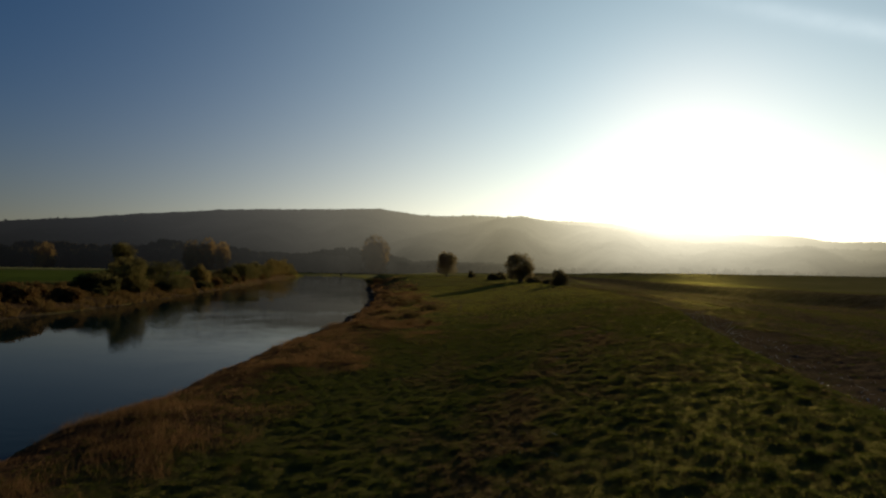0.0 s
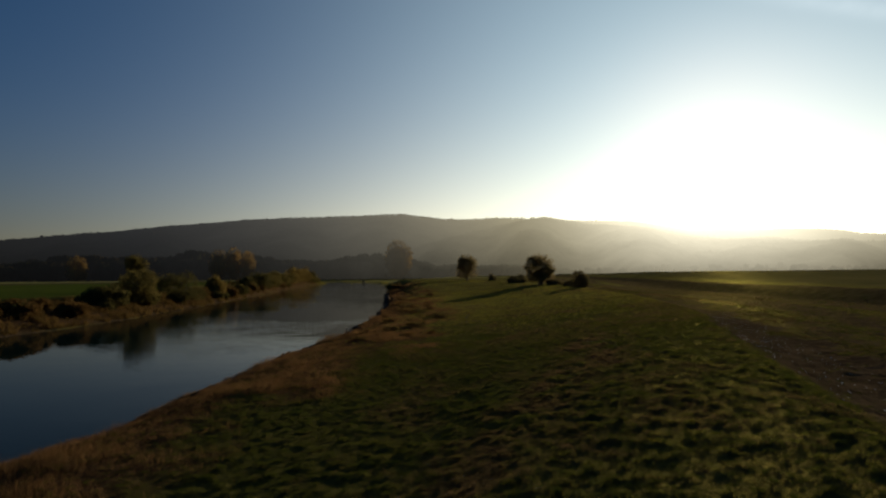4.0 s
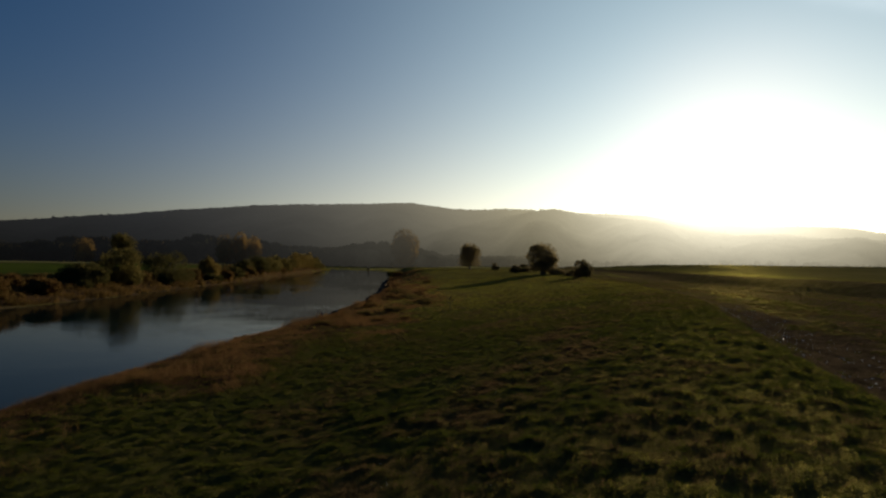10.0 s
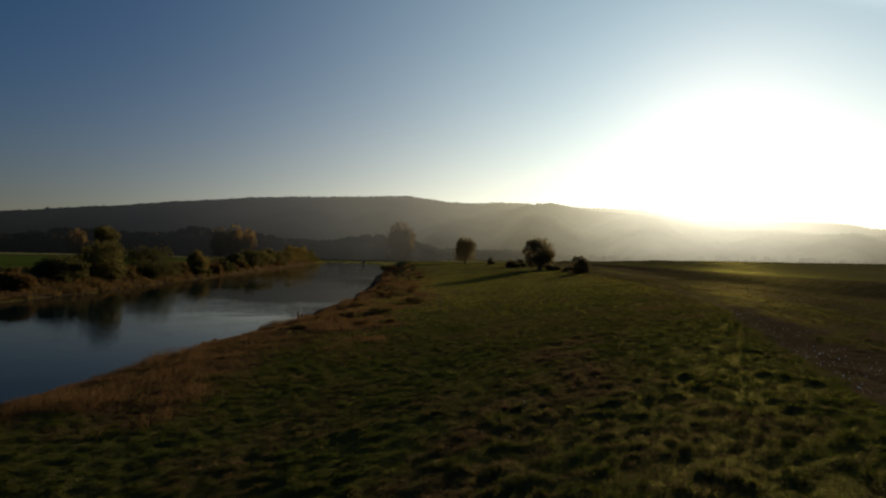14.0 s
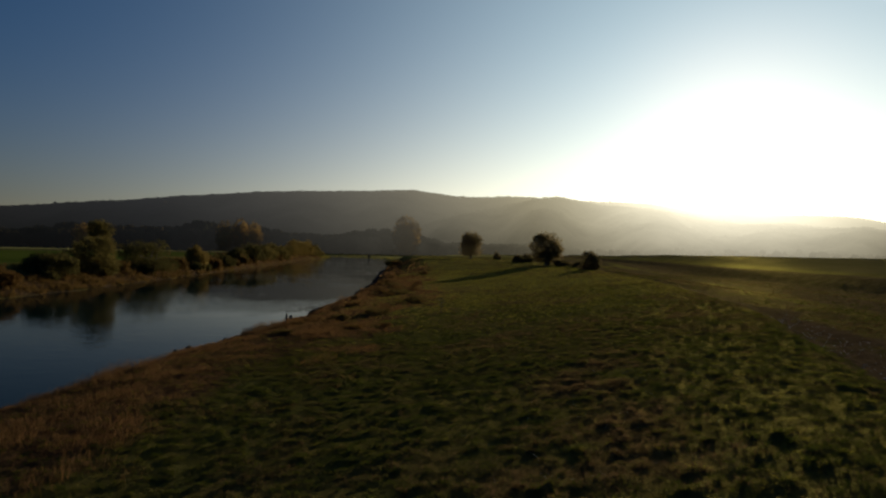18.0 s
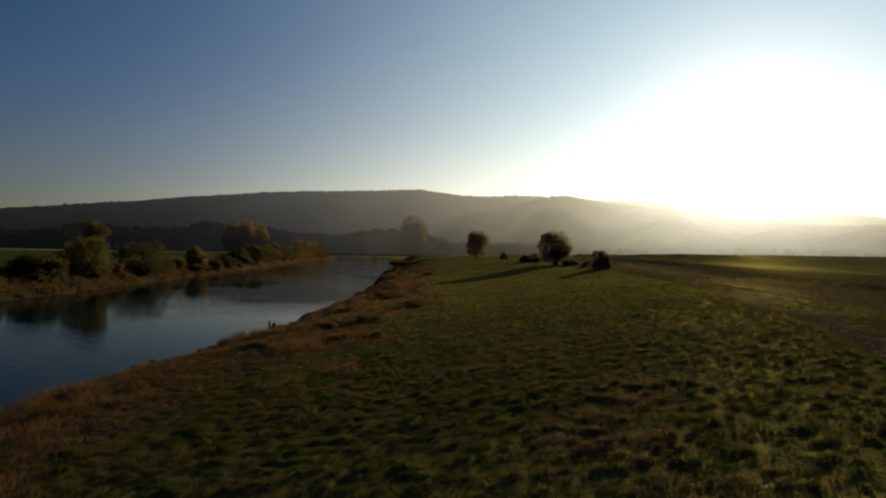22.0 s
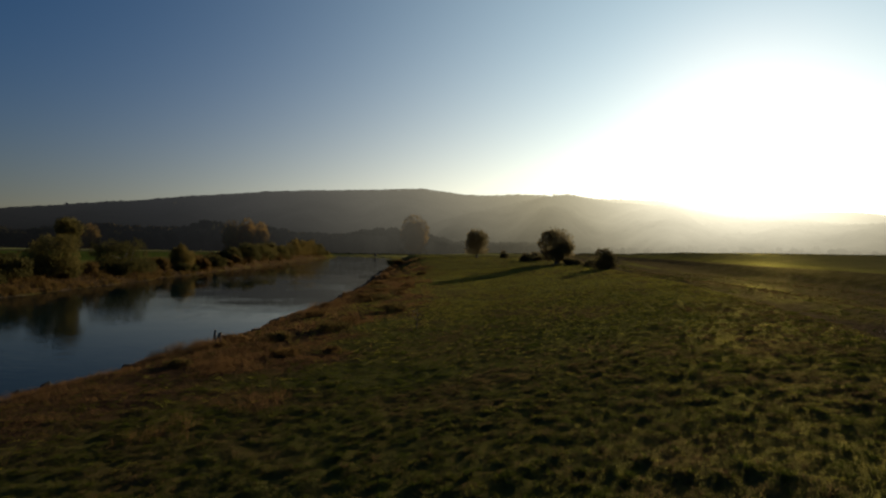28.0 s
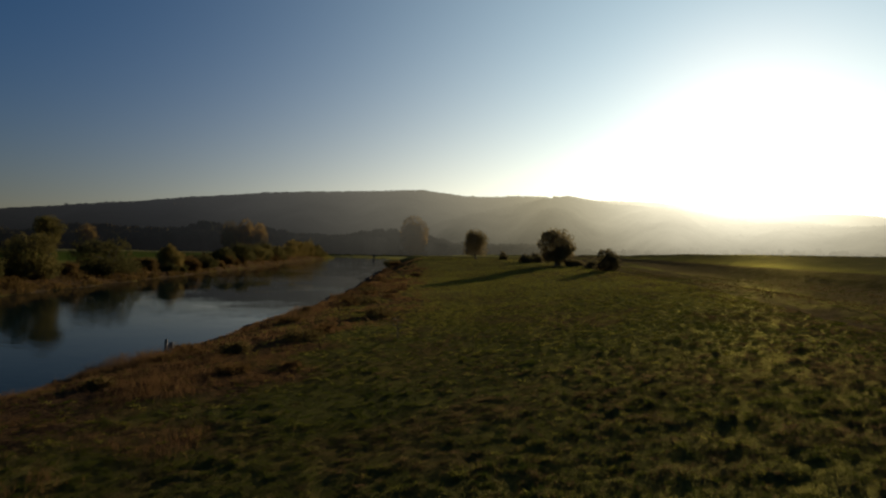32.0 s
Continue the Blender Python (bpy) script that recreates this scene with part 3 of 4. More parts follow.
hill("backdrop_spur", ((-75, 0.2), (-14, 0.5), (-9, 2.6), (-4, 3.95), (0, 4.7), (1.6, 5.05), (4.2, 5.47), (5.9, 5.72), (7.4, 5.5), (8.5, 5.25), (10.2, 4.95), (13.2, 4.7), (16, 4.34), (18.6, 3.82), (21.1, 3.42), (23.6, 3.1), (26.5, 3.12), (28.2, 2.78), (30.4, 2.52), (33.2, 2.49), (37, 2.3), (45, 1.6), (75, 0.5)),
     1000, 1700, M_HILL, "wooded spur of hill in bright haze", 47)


# ---- trees ----
def tube(points, radii, sides=7):
    """A bent, tapering limb."""
    verts, faces = [], []
    for i, (p, r) in enumerate(zip(points, radii)):
        d = (Vector(points[min(i + 1, len(points) - 1)]) - Vector(points[max(i - 1, 0)])).normalized()
        a = d.orthogonal().normalized()
        b = d.cross(a)
        for k in range(sides):
            t = 2 * math.pi * k / sides
            verts.append(Vector(p) + (a * math.cos(t) + b * math.sin(t)) * r)
        if i:
            for k in range(sides):
                j = (i - 1) * sides
                faces.append((j + k, j + (k + 1) % sides, j + sides + (k + 1) % sides, j + sides + k))
    return np.array([tuple(v) for v in verts]), np.array(faces)


def leaf_cloud(rng, lobes, count, size, hollow=0.55, scatter=1.0):
    """Small bent leaves in clumps on the outside of lobes (x, y, z, rx, ry, rz)."""
    lobes = np.asarray(lobes, float)
    weight = lobes[:, 3] * lobes[:, 5]
    pick = rng.choice(len(lobes), count // 6, p=weight / weight.sum())
    d = rng.normal(size=(len(pick), 3))
    d /= np.linalg.norm(d, axis=1)[:, None]
    r = hollow + (1.06 - hollow) * rng.random(len(pick)) ** 0.5
    centre = lobes[pick, :3] + d * lobes[pick, 3:] * r[:, None]
    c = np.repeat(centre, 6, axis=0) + rng.normal(size=(len(pick) * 6, 3)) * size * scatter
    m = len(c)
    a = rng.normal(size=(m, 3))
    a /= np.linalg.norm(a, axis=1)[:, None]
    b = np.cross(a, rng.normal(size=(m, 3)))
    b /= np.linalg.norm(b, axis=1)[:, None]
    s = size * (0.5 + rng.random(m))[:, None]
    verts = np.stack([c - a * s, c + b * s * 0.45, c + a * s, c - b * s * 0.45], 1).reshape(-1, 3)
    return verts, np.arange(m * 4).reshape(-1, 4)


def crown_lobes(rng, height, base, rx, count, taper=0.0, hull=0.72):
    """Lobes that make an uneven crown from base to height, rx wide."""
    mid, rz = (height + base) / 2, (height - base) / 2
    out = [(0, 0, mid + taper * rz * 0.2, rx * hull, rx * hull, rz * (0.08 + hull - abs(taper) * 0.2))]
    for i in range(count):
        a, h = rng.uniform(0, 2 * math.pi), rng.uniform(-0.85, 0.85)
        k = math.sqrt(max(0.05, 1 - h * h)) * (1 + taper * h)
        s = rng.uniform(0.26, 0.42)
        out.append((math.cos(a) * rx * k * 0.68, math.sin(a) * rx * k * 0.68, mid + h * rz * 0.72, rx * s, rx * s, rz * s * 0.9))
    if taper < 0:
        out += [(math.cos(a) * rx * 0.62, math.sin(a) * rx * 0.62, base + rz * 0.35, rx * 0.36, rx * 0.36, rz * 0.36) for a in np.arange(0, 6.2, 0.78)]
    return out


def tree(name, x, y, height, rx, base, mat, label, category, seed, leaves=9000, size=0.28, trunk=0.3, stems=1, lobes=14, group="", taper=0.0, hull=0.72):
    """A tree or bush: tapered trunk or stems, limbs and a leafy crown."""
    rng = np.random.default_rng(seed)
    root = new(name)
    root.location = (x, y, float(ground_z(x, y)) - 0.05)
    tagged(root, label, category, group)
    for i in range(stems):
        lean = rng.normal(size=2) * (0.05 if stems == 1 else 0.28) * height * 0.5
        foot = (0, 0) if stems == 1 else tuple(rng.normal(size=2) * rx * 0.12)
        pts = [(foot[0] + lean[0] * q * q, foot[1] + lean[1] * q * q, height * 0.72 * q) for q in (0, 0.06, 0.25, 0.5, 0.75, 1)]
        rad = [trunk * k for k in (1.5, 1.0, 0.85, 0.6, 0.38, 0.12)]
        v, f = tube(pts, rad, 8)
        stem = part("trunk" if stems == 1 else "stem", mesh_from("trunk", v, f, True), M_BARK, root)
    for i in range(5 if stems == 1 else 3):
        a, h0 = rng.uniform(0, 6.28), rng.uniform(0.2, 0.5) * height
        reach = rx * rng.uniform(0.55, 0.85)
        rise = rng.uniform(0.12, 0.3) * height
        pts = [(math.cos(a) * reach * q, math.sin(a) * reach * q, h0 + rise * q ** 1.5) for q in (0, 0.3, 0.65, 1)]
        v, f = tube(pts, [trunk * k for k in (0.45, 0.33, 0.2, 0.06)], 6)
        part("limb", mesh_from("limb", v, f, True), M_BARK, stem)
    v, f = leaf_cloud(rng, crown_lobes(rng, height, base, rx, lobes, taper, hull), leaves, size)
    part("crown", mesh_from("crown", v, f), mat, root)
    return root


tree("tree", -7.0, 238.5, 11.3, 4.7, 1.3, M_OAK, "dark round-crowned field tree on the meadow", "tree", 1, 12500, 0.20, 0.42, 1, 34, "", -0.08, 0.92)
tree("tree", 16.6, 160.4, 8.6, 4.3, 0.8, M_OAK, "broad olive-brown willow tree on the meadow crest", "tree", 2, 12500, 0.19, 0.34, 3, 26, "", -0.04, 0.92)
tree("bush", 21.3, 122.0, 3.7, 2.1, 0.0, M_THORN, "dark thick bush on the meadow crest", "bush", 3, 6200, 0.12, 0.08, 4, 16, "", -0.05, 0.88)
tree("bush", 19.6, 152.0, 1.9, 2.2, 0.05, M_THORN, "low dark bush beside the willow", "bush", 4, 2500, 0.16, 0.07, 3, 8, "", -0.25)
tree("bush", 21.4, 139.0, 1.5, 1.7, 0.0, M_THORN, "low dark bush in a row on the crest", "bush", 14, 1800, 0.15, 0.06, 3, 8, "", -0.25)
tree("bush", 22.4, 131.0, 1.3, 1.5, 0.0, M_THORN, "low dark bush in a row on the crest", "bush", 15, 1600, 0.14, 0.06, 3, 8, "", -0.25)
tree("bush", 10.2, 190.0, 2.6, 1.8, 0.1, M_THORN, "low dark bush in the meadow", "bush", 5, 2200, 0.18, 0.07, 3, 8, "", -0.25)
tree("bush", 13.2, 192.0, 2.9, 2.0, 0.1, M_THORN, "low dark bush in the meadow", "bush", 6, 2200, 0.18, 0.07, 3, 8, "", -0.25)
tree("bush", 3.6, 230.0, 3.4, 1.5, 0.1, M_THORN, "small pointed dark bush in the meadow", "bush", 7, 2200, 0.18, 0.07, 2, 6, "", -0.5)
tree("bush", -38.5, 236.0, 2.8, 3.5, 0.0, M_BUSH, "dark low bush on the river bank's bend", "bush", 8, 3000, 0.22, 0.07, 3, 8)
tree("bush", -35.0, 225.0, 1.8, 2.6, 0.0, M_RUST, "low rust-brown bush on the river bank's bend", "bush", 9, 2200, 0.2, 0.07, 3, 8)

# bushes along the far bank
BANK_BUSHES = (
    (-66.0, 96.5, 3.7, 3.8, M_BUSH, "low dark bush on the far river bank"),
    (-61.5, 83.0, 1.9, 2.2, M_RUST, "rust-brown bush on the far river bank"),
    (-63.0, 75.0, 2.2, 2.6, M_RUST, "low rust-brown bush on the far river bank"),
    (-67.0, 106.7, 7.8, 4.4, M_WILLOW, "tall round olive willow bush on the far river bank"),
    (-77.3, 121.5, 9.8, 2.4, M_WILLOW, "tall thin rust-tipped tree on the far river bank"),
    (-70.5, 127.5, 7.3, 6.4, M_BUSH, "broad dark bush on the far river bank"),
    (-76.3, 156.0, 6.4, 3.0, M_YELLOW, "yellowing bush on the far river bank"),
    (-76.0, 163.0, 3.4, 3.0, M_RUST, "low rust-brown bush on the far river bank"),
    (-83.0, 176.0, 3.8, 4.0, M_BUSH, "low dark bush on the far river bank"),
    (-90.0, 200.0, 4.6, 4.0, M_BUSH, "low dark bush on the far river bank"),
    (-93.0, 218.0, 6.6, 5.5, M_BUSH, "dark round bush on the far river bank"),
    (-99.0, 240.0, 6.2, 4.8, M_WILLOW, "olive bush on the far river bank"),
    (-104.0, 258.0, 6.4, 5.0, M_WILLOW, "olive bush on the far river bank"),
    (-109.0, 283.0, 5.6, 4.6, M_WILLOW, "olive bush on the far river bank"),
    (-115.0, 304.0, 6.4, 4.6, M_WILLOW, "olive bush on the far river bank"),
    (-119.0, 324.0, 9.6, 5.0, M_YELLOW, "yellowing willow on the far river bank"),
    (-123.5, 344.0, 10.4, 4.6, M_YELLOW, "yellowing willow on the far river bank"),
    (-127.0, 362.0, 9.4, 5.0, M_YELLOW, "yellowing willow on the far river bank"),
    (-132.0, 385.0, 10.6, 5.2, M_YELLOW, "yellowing willow on the far river bank"),
    (-138.0, 412.0, 8.8, 5.6, M_WILLOW, "olive willow on the far river bank"),
    (-143.0, 436.0, 6.8, 5.4, M_WILLOW, "olive bush on the far river bank"),
    (-149.0, 462.0, 5.0, 5.0, M_WILLOW, "olive bush on the far river bank"),
)
for i, (x, y, h, r, mat, label) in enumerate(BANK_BUSHES):
    far = y > 230
    x += 3.4 if y > 170 else 0
    tree("bush" if h < 8 else "willow", x, y, h, r, 0.1 if far or h < 9.5 else 1.5, mat, label, "bush" if h < 8 else "tree", 100 + i,
         4500 if far else (5500 if h > 9 else 12000), 0.30 if far else 0.165, 0.12, 3, 12, "bushes along the far bank", 0.12 if h > 9 and not far else (-0.5 if mat is M_YELLOW and not far else -0.25))


# low growth between them
r = random.Random(8)
for i in range(34):
    y = 58 + 250 * (i / 34) ** 1.1 + r.uniform(-2, 2)
    x = float(along(FAR_BANK, y)) - r.uniform(3.5, 9) * (0.5 if y > 150 else 1)
    h = r.uniform(0.8, 1.9) * (1 + y / 500)
    mat, label = r.choice(((M_RUST, "low rust-brown shrub on the far river bank"), (M_HERB, "low dry brown shrub on the far river bank"), (M_BUSH, "low dark green shrub on the far river bank")))
    tree("shrub", x, y, h, h * r.uniform(0.75, 1.15), 0.0, mat, label, "shrub", 300 + i, 1500, 0.16 + y / 1500, 0.05, 2, 7, "shrubs along the far bank")
# brambles on the near bank
for i, (x, y, h, w) in enumerate(((-5.5, 61.0, 0.7, 1.3), (-7.4, 57.0, 0.55, 0.9), (-4.0, 72.0, 0.8, 1.5), (-9.0, 50.0, 0.35, 0.6), (-8.2, 84.0, 0.8, 1.4), (-12.0, 100.0, 0.9, 1.6))):
    tree("bramble", x, y, h, w, 0.0, M_BRAMBLE, "low dark bramble clump in dry bank grass", "bramble", 400 + i, 1300, 0.07, 0.02, 3, 6, "brambles on the near bank")


# dead herbs between them
r = random.Random(19)
for i in range(28):
    y = 52 + 90 * (i / 28) ** 1.2 + r.uniform(-1.5, 1.5)
    x, h, w = float(along(NEAR_BANK, y)) + r.uniform(2.5, 12.0), r.uniform(0.16, 0.36) * (1 + y / 150), r.uniform(0.3, 0.6) * (1 + y / 120)
    tree("herb_clump", x, y, h, w, 0.0, M_RUST, "rust-brown dead herb clump in dry bank grass", "herbs", 440 + i, 700, 0.055 + y / 2000, 0.015, 3, 6, "dead herbs on the near bank")


# ---- far woods ----
def woods(name, spots, mat, seed, label, size=1.0, per=260, category="woods", core_size=0.9):
    """Many crowns, too far to count, in one object."""
    rng = np.random.default_rng(seed)
    vs, fs, base = [], [], 0
    for x, y, h, r in spots:
        lobes = crown_lobes(rng, h, h * 0.08, r, 7, 0.0, 0.72 if core_size > 0.85 else 0.95) + [(0, 0, h * 0.25, r * 0.7, r * 0.7, h * 0.25), (0, 0, h * 0.1, r * 0.9, r * 0.9, h * 0.13)]
        v, f = leaf_cloud(rng, lobes, per, size, 0.8, 0.9)
        # the dense inside of the crown
        a, e = np.meshgrid(np.linspace(0, 2 * np.pi, 13), np.linspace(-1.5, 1.5, 9))
        swell = 0.84 + 0.22 * rng.random(a.shape)
        swell[:, -1] = swell[:, 0]
        core = np.stack([np.cos(a) * np.cos(e) ** 0.8 * r * core_size * swell, np.sin(a) * np.cos(e) ** 0.8 * r * core_size * swell, h * 0.47 + np.sin(e) * h * 0.5 * core_size * swell], -1).reshape(-1, 3)
        for verts, faces in ((v, f), (core, grid_faces(13, 9))):
            vs.append(verts + np.array([x, y, float(ground_z(x, y))]))
            fs.append(np.asarray(faces) + base)
            base += len(verts)
    me = mesh_from(name, np.concatenate(vs), np.concatenate(fs))
    return tagged(part(name, me, mat), label, category, kind="structure")


def arc(az, dist):
    return 5 + dist * math.sin(radians(az)), 16 + dist * math.cos(radians(az))


rng = np.random.default_rng(5)
spots = []
for az in np.arange(-64, 4.5, 0.6):
    top = np.interp(az, [-64, -46, -42, -36, -28.5, -24, -20, -15, -12.5, -9, -8, -6, -2, 4], [1.2, 1.3, 1.6, 1.9, 2.1, 1.9, 1.55, 1.75, 1.9, 1.8, 1.45, 1.0, 0.8, 0.6])
    for row in range(2):
        dist = 800 + row * 45 + rng.uniform(-15, 15)
        x, y = arc(az + rng.uniform(-0.2, 0.2), dist)
        h = (math.tan(radians(top)) * dist + 4) * 1.2 * (0.84 + 0.30 * float(grain(az, row, 2.3, 61))) * rng.uniform(0.95, 1.05) * (0.8 if row == 0 else 1)
        spots.append((x, y, h, rng.uniform(12, 18)))
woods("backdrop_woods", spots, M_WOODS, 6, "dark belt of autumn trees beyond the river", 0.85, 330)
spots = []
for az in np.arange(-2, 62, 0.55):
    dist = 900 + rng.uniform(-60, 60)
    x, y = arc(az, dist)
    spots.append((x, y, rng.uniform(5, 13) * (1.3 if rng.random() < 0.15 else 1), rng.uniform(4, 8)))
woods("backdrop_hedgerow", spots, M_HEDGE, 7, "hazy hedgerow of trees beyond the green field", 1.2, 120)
# these crowns emit the painted haze as well
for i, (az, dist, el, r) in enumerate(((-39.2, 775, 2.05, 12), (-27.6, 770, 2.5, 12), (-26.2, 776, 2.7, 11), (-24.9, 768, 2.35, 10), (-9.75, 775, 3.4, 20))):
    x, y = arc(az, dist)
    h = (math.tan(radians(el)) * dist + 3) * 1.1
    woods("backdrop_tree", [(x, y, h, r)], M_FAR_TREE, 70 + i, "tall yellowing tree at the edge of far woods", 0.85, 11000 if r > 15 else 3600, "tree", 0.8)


# ---- grass and stalks ----
def blades(rng, x, y, count, height, width, spread, bend=0.35):
    """Tufts of narrow bent blades at the places x, y."""
    m = len(x) * count
    bx, by = np.repeat(x, count) + rng.normal(size=m) * spread, np.repeat(y, count) + rng.normal(size=m) * spread
    h = np.repeat(height, count) * rng.uniform(0.5, 1.15, m)
    w = np.repeat(width, count) * rng.uniform(0.7, 1.3, m)
    a = rng.uniform(0, 2 * np.pi, m)
    lean = rng.normal(size=(m, 2)) * bend
    z = ground_z(bx, by) + tussock(bx, by) * 0.9 - 0.03
    root = np.stack([bx, by, z], 1)
    side = np.stack([np.cos(a), np.sin(a), np.zeros(m)], 1) * w[:, None] * 0.5
    midp = root + np.stack([lean[:, 0] * h * 0.4, lean[:, 1] * h * 0.4, h * 0.6], 1)
    tip = root + np.stack([lean[:, 0] * h * 1.2, lean[:, 1] * h * 1.2, h], 1)
    verts = np.stack([root - side, root + side, midp + side * 0.8, tip, midp - side * 0.8], 1).reshape(-1, 3)
    i = np.arange(m)[:, None] * 5
    return verts, np.concatenate([i + np.array([[0, 1, 2]]), i + np.array([[0, 2, 4]]), i + np.array([[4, 2, 3]])])


def sward(rng, x, y, count, height, width, spread):
    """Short one-piece blades that splay out from each tuft."""
    m = len(x) * count
    ox, oy = rng.normal(size=m), rng.normal(size=m)
    bx, by = np.repeat(x, count) + ox * spread, np.repeat(y, count) + oy * spread
    h = np.repeat(height, count) * rng.uniform(0.5, 1.2, m)
    a = rng.uniform(0, 2 * np.pi, m)
    z = ground_z(bx, by) + tussock(bx, by) - 0.02
    root = np.stack([bx, by, z], 1)
    side = np.stack([np.cos(a), np.sin(a), np.zeros(m)], 1) * (np.repeat(width, count) * rng.uniform(0.7, 1.3, m))[:, None]
    tip = root + np.stack([h * (ox * 0.7 + rng.normal(size=m) * 0.3), h * (oy * 0.7 + rng.normal(size=m) * 0.3 - 0.2), h * 0.8], 1)
    return np.stack([root - side, root + side, tip], 1).reshape(-1, 3), np.arange(m * 3).reshape(-1, 3)


def sow(rng, x0, x1, y0, y1, density):
    k = int((x1 - x0) * (y1 - y0) * density)
    return rng.uniform(x0, x1, k), rng.uniform(y0, y1, k)


rng = np.random.default_rng(11)
for x0, x1, y0, y1, density, count, wide in ((-14, 15, -14, 5, 22, 8, 0.014), (-15, 16, 5.0, 24, 100, 15, 0.0068), (-15, 21, 24, 46, 74, 12, 0.010), (-16, 26, 46, 80, 23, 9, 0.025), (-24, 32, 80, 150, 7, 6, 0.06), (14, 46, 16, 60, 20, 7, 0.022), (18, 46, 60, 130, 9, 6, 0.045), (-48, 34, 150, 250, 0.9, 5, 0.17)):
    x, y = sow(rng, x0, x1, y0, y1, density)
    dry, strip, dead, field = zones(x, y)
    u = x - along(NEAR_BANK, y)
    t = tussock(x, y)
    keep = (u > 3) & (rng.random(len(x)) > strip * np.where(x - along(CREST, y) > 7, 0.62, 0.97)) & (rng.random(len(x)) > dry * 0.7) & (rng.random(len(x)) < 0.4 + 7.0 * t)
    x, y, t, dead = x[keep], y[keep], t[keep], dead[keep]
    is_dead = rng.random(len(x)) < dead * 0.85 + 0.03 + 0.4 * smooth(0.5, 0.68, 0.6 * grain(x, y, 9, 55) + 0.4 * grain(x, y * 0.6, 3, 56)) * smooth(24, 50, y) + 0.3 * smooth(4, 6, x - along(CREST, y))
    # light blades on mound tops near the crest paint in their lit rims
    lit_tops = 0.08 * smooth(0.05, 0.11, t) * smooth(-13, -2, x - along(CREST, y))
    # more light blades with distance, glare put into their colour
    is_glare_pale = ~is_dead & (rng.random(len(x)) < np.maximum(lit_tops, smooth(34, 95, y + (grain(x, y, 3, 51) - 0.5) * 24)))
    is_glare_pale &= x - along(CREST, y) < 4
    for sel, mat, name, label in [q for q in ((~is_dead & ~is_glare_pale, M_GRASS, "grass", "tussocks of green autumn grass"), (is_glare_pale, M_PALE_GLARE, "glare_pale_grass", "tussocks of grass coloured pale for distant glare and lit tops"), (is_dead, M_WISP, "dead_grass", "tussocks of dead brown grass")) if q[0].any()]:
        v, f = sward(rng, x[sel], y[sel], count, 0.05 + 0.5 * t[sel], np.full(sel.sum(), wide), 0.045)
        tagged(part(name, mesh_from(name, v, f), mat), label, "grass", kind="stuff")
# wispy dead tufts standing over the sward
x, y = sow(rng, -13, 19, 5.5, 66, 5.0)
dry, strip, dead, field = zones(x, y)
keep = (rng.random(len(x)) < 0.05 + 0.75 * dead + 0.3 * smooth(17, 9, x - along(NEAR_BANK, y)) * smooth(0.5, 0.7, grain(x, y, 2.3, 44))) & (strip < 0.3) & (x - along(NEAR_BANK, y) > 5)
x, y = x[keep], y[keep]
v, f = blades(rng, x, y, 18, 0.10 + 0.20 * rng.random(len(x)) ** 1.5, np.full(len(x), 0.0042), 0.10, 0.85)
tagged(part("dead_tufts", mesh_from("dead_tufts", v, f), M_WISP), "wispy brown dead grass tufts over green sward", "grass", kind="stuff")
# dry stalks along both banks
for x0, x1, y0, y1, density, count, wide, lo, hi in ((-17.5, 0, -12, 60, 26, 9, 0.009, 0.14, 0.66), (-30, 0, 60, 130, 8, 7, 0.035, 0.12, 0.55), (-60, -10, 130, 260, 0.9, 7, 0.13, 0.15, 0.6), (-85, -54, 40, 180, 2.2, 9, 0.09, 0.5, 1.5), (-160, -80, 180, 420, 0.5, 8, 0.22, 0.5, 1.5), (-200, -70, 430, 620, 0.5, 4, 0.5, 0.3, 0.8)):
    x, y = sow(rng, x0, x1, y0, y1, density)
    dry, strip, dead, field = zones(x, y)
    keep = (rng.random(len(x)) < dry * 0.95 * (0.25 + 1.1 * grain(x, y, 2.2, 33))) & (ground_z(x, y) > WATER + np.where(x > -50, 0.45, 0.06))
    x, y = x[keep], y[keep]
    tall = (lo + (hi - lo) * grain(x, y, 2.7, 35) ** 2.2) * (0.6 + 0.8 * smooth(0.35, 0.75, grain(x, y, 0.9, 36)))
    tall = np.where(x > -50, np.minimum(tall, 0.34 + 0.35 * smooth(8, 40, y)), tall)
    v, f = blades(rng, x, y, count, tall, np.full(len(x), wide), 0.16, 0.36)
    tagged(part("dry_reeds", mesh_from("dry_reeds", v, f), (M_PALE_GLARE if y0 > 400 else M_HERB) if x1 < -50 else M_STRAW), "rust-brown dry reeds and stalks on the river bank", "reeds", kind="stuff")


# ---- stones, post, flotsam ----
def stone_mesh(seed):
    r = random.Random(seed)
    bm = bmesh.new()
    bmesh.ops.create_icosphere(bm, subdivisions=1, radius=1)
    for v in bm.verts:
        v.co *= r.uniform(0.7, 1.15)
        v.co.z *= 0.65
    me = bpy.data.meshes.new("stone")
    bm.to_mesh(me)
    bm.free()
    me.materials.append(M_STONE)
    return me


stones = [stone_mesh(i) for i in range(6)]
revetment = tagged(new("stone_revetment"), "dark loose stones along the river's edge", "stones")
revetment.location = (-16.5, 60, WATER)
r = random.Random(4)
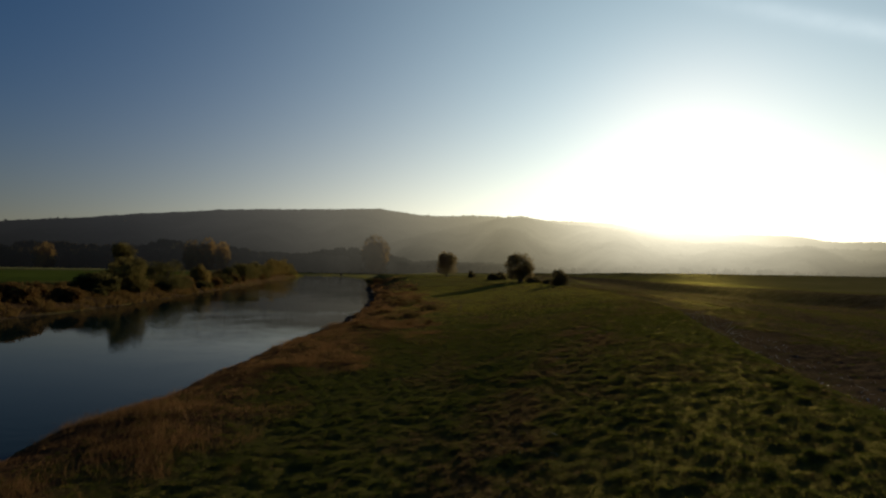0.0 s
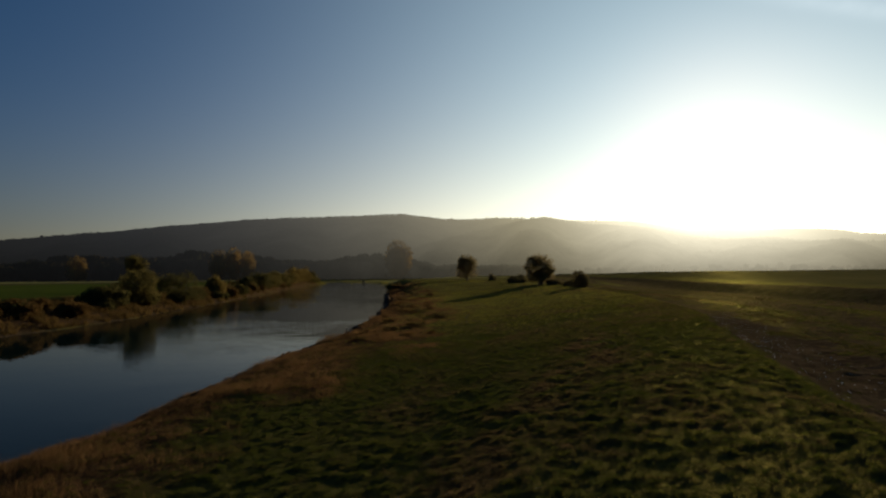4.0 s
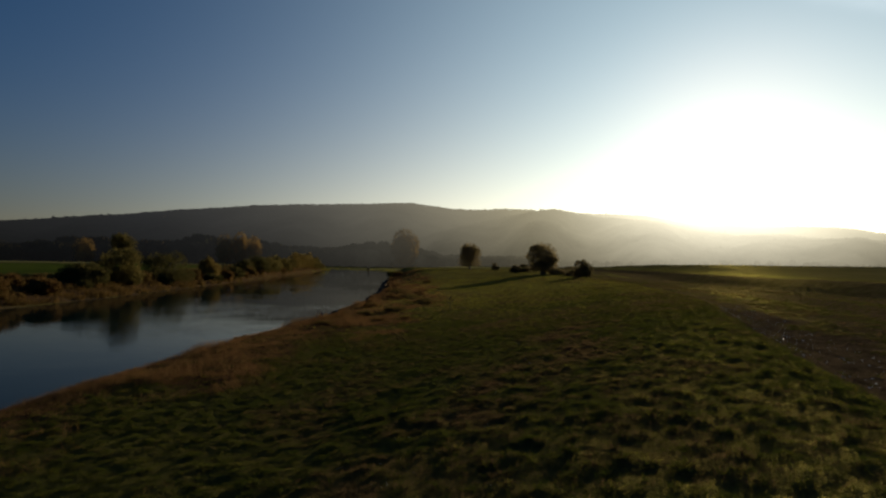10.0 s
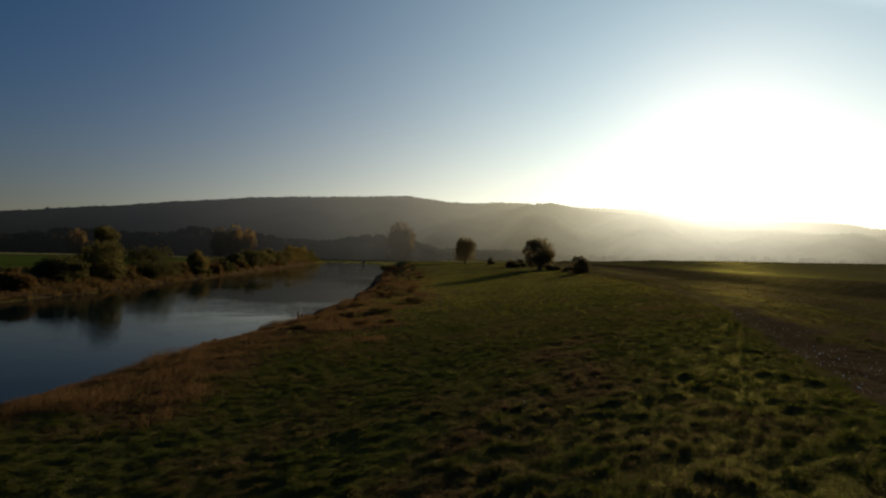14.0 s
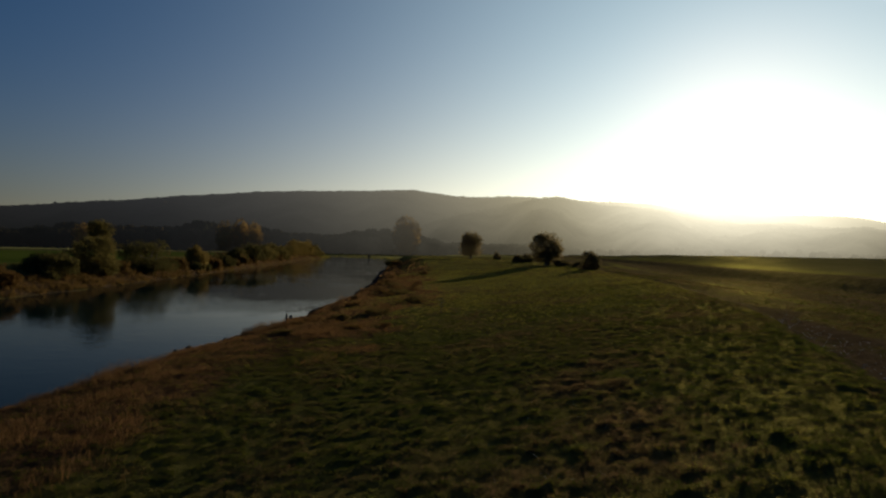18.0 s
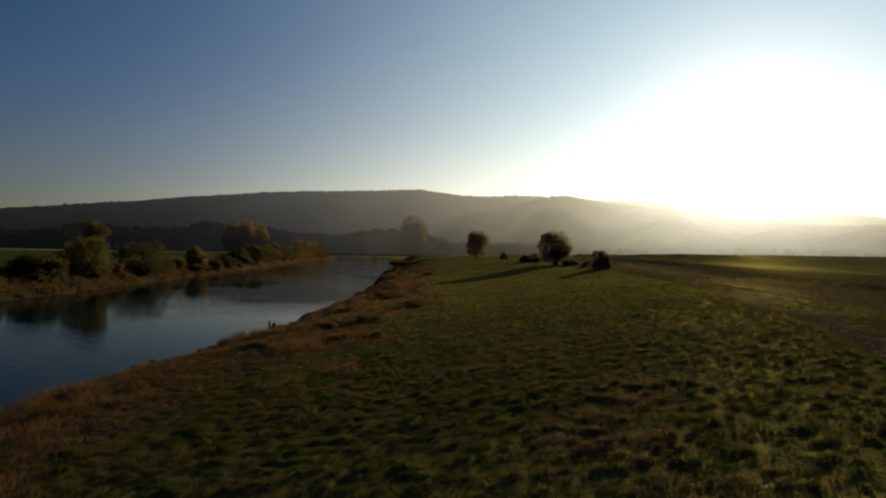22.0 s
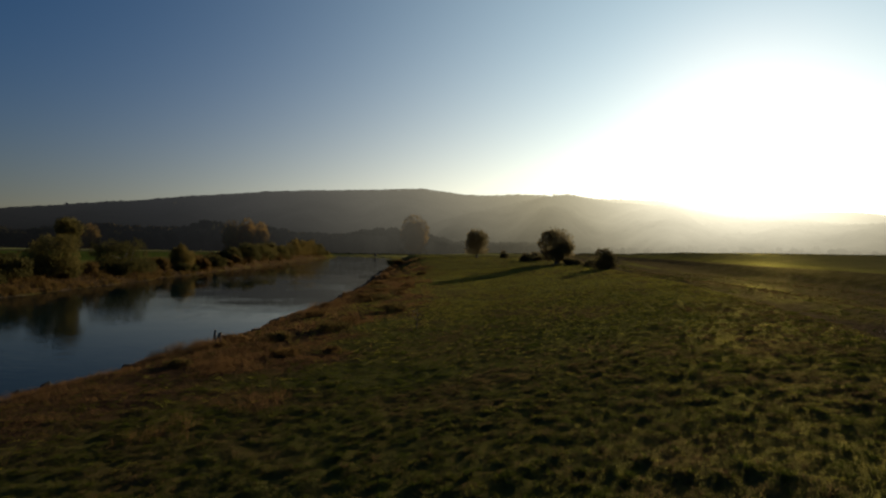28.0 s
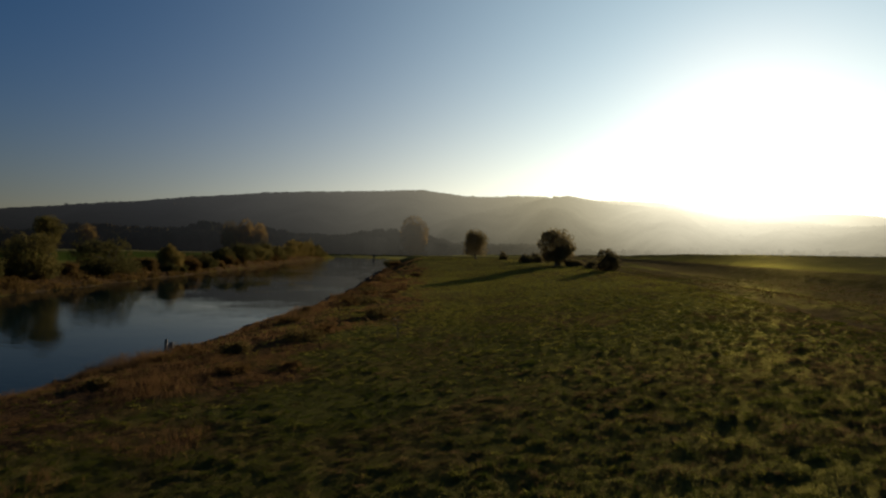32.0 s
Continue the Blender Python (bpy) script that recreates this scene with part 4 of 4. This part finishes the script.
for i in range(260):
    y = 42 + 160 * (i / 260) ** 1.15 + r.uniform(-0.6, 0.6)
    x = float(along(NEAR_BANK, y)) + r.uniform(-0.4, 0.6)
    ob = new("stone", r.choice(stones))
    s = r.uniform(0.14, 0.36) * (1 + y / 220)
    ob.parent = revetment
    ob.location = Vector((x, y, float(ground_z(x, y)) + s * 0.15)) - revetment.location
    ob.rotation_euler, ob.scale = (r.uniform(-0.4, 0.4), r.uniform(-0.4, 0.4), r.uniform(0, 6)), (s, s * r.uniform(0.7, 1.2), s)

post = tagged(new("post"), "weathered grey wooden mooring post on the bank", "post")
post.location = (-12.4, 58.9, float(ground_z(-12.4, 58.9)))
v, f = tube([(0, 0, -0.3), (0.0, 0, 0.4), (0.02, 0.01, 0.78), (0.02, 0.01, 0.82)], [0.085, 0.08, 0.076, 0.05], 10)
part("shaft", mesh_from("shaft", v, f, True), M_WOOD, post)

# pale flints washed out on the bare strip
r = random.Random(21)
bm = bmesh.new()
for i in range(420):
    y = r.uniform(12, 58)
    x = float(along(CREST, y)) + r.uniform(1.8, 5.5)
    s = r.uniform(0.010, 0.020) * (1.7 if r.random() < 0.15 else 1)
    m = Matrix.Translation((x, y, float(ground_z(x, y)) + 0.09)) @ Euler((r.uniform(-0.5, 0.5), r.uniform(-0.5, 0.5), r.uniform(0, 6))).to_matrix().to_4x4() @ Matrix.Diagonal((s * 1.6, s, s * 0.6, 1))
    bmesh.ops.create_icosphere(bm, subdivisions=1, radius=1, matrix=m)
me = bpy.data.meshes.new("flints")
bm.to_mesh(me)
bm.free()
tagged(part("flints", me, rough_material("pale_flint", (0.45, 0.43, 0.40), (0.75, 0.73, 0.70), 20, 0.16, 0.7, 0.1)), "small pale stones scattered on bare wet soil", "stones", kind="stuff")

stump = tagged(new("post"), "short broad weathered post beside a taller one", "post")
stump.location = (-11.95, 58.6, float(ground_z(-11.95, 58.6)))
v, f = tube([(0, 0, -0.3), (0.02, 0, 0.35), (0.06, 0.02, 0.6), (0.06, 0.02, 0.64)], [0.15, 0.14, 0.13, 0.09], 10)
part("shaft", mesh_from("shaft", v, f, True), M_WOOD, stump)

# bleached twigs in the trodden middle of the meadow
rng = np.random.default_rng(77)
y = rng.uniform(9, 34, 170)
x = along(TRODDEN, y) + rng.normal(size=170) * 1.2
v, f = blades(rng, x, y, 2, np.full(170, 0.11), np.full(170, 0.004), 0.15, 1.3)
tagged(part("twigs", mesh_from("twigs", v, f), rough_material("bleached_twig", (0.30, 0.27, 0.23), (0.55, 0.51, 0.46), 30, 0.6, 0.4)), "bleached dry twigs lying in the dead grass", "twigs", kind="stuff")

# dead weed standing in the grass
weed = tagged(new("weed"), "dark dead branching weed standing in the grass", "weed")
weed.location = (-0.3, 61.0, float(ground_z(-0.3, 61.0)))
v, f = tube([(0, 0, -0.1), (0.03, 0, 0.6), (0.02, 0.02, 1.3)], [0.035, 0.028, 0.012], 6)
part("stalk", mesh_from("stalk", v, f, True), M_BARK, weed)
r = random.Random(5)
for i in range(7):
    a, h = r.uniform(0, 6.28), r.uniform(0.5, 1.2)
    v, f = tube([(0.02, 0, h), (0.02 + 0.18 * math.cos(a), 0.18 * math.sin(a), h + 0.14), (0.02 + 0.32 * math.cos(a), 0.32 * math.sin(a), h + 0.2)], [0.018, 0.022, 0.03], 5)
    part("twig", mesh_from("twig", v, f, True), M_BARK, weed)

# channel marker far down the river
marker = tagged(new("river_marker"), "small dark marker post far down the river", "marker")
marker.location = (-112, 500, WATER)
v, f = tube([(0, 0, -1), (0, 0, 1.4), (0, 0, 1.6)], [0.5, 0.45, 0.3], 8)
part("pile", mesh_from("pile", v, f, True), M_WOOD, marker)
v, f = tube([(0, 0, 1.0), (0, 0, 1.3), (0, 0, 2.7), (0, 0, 3.0)], [0.6, 1.3, 1.2, 0.5], 10)
part("topmark", mesh_from("topmark", v, f, True), M_BARK, marker, "dark rounded topmark")
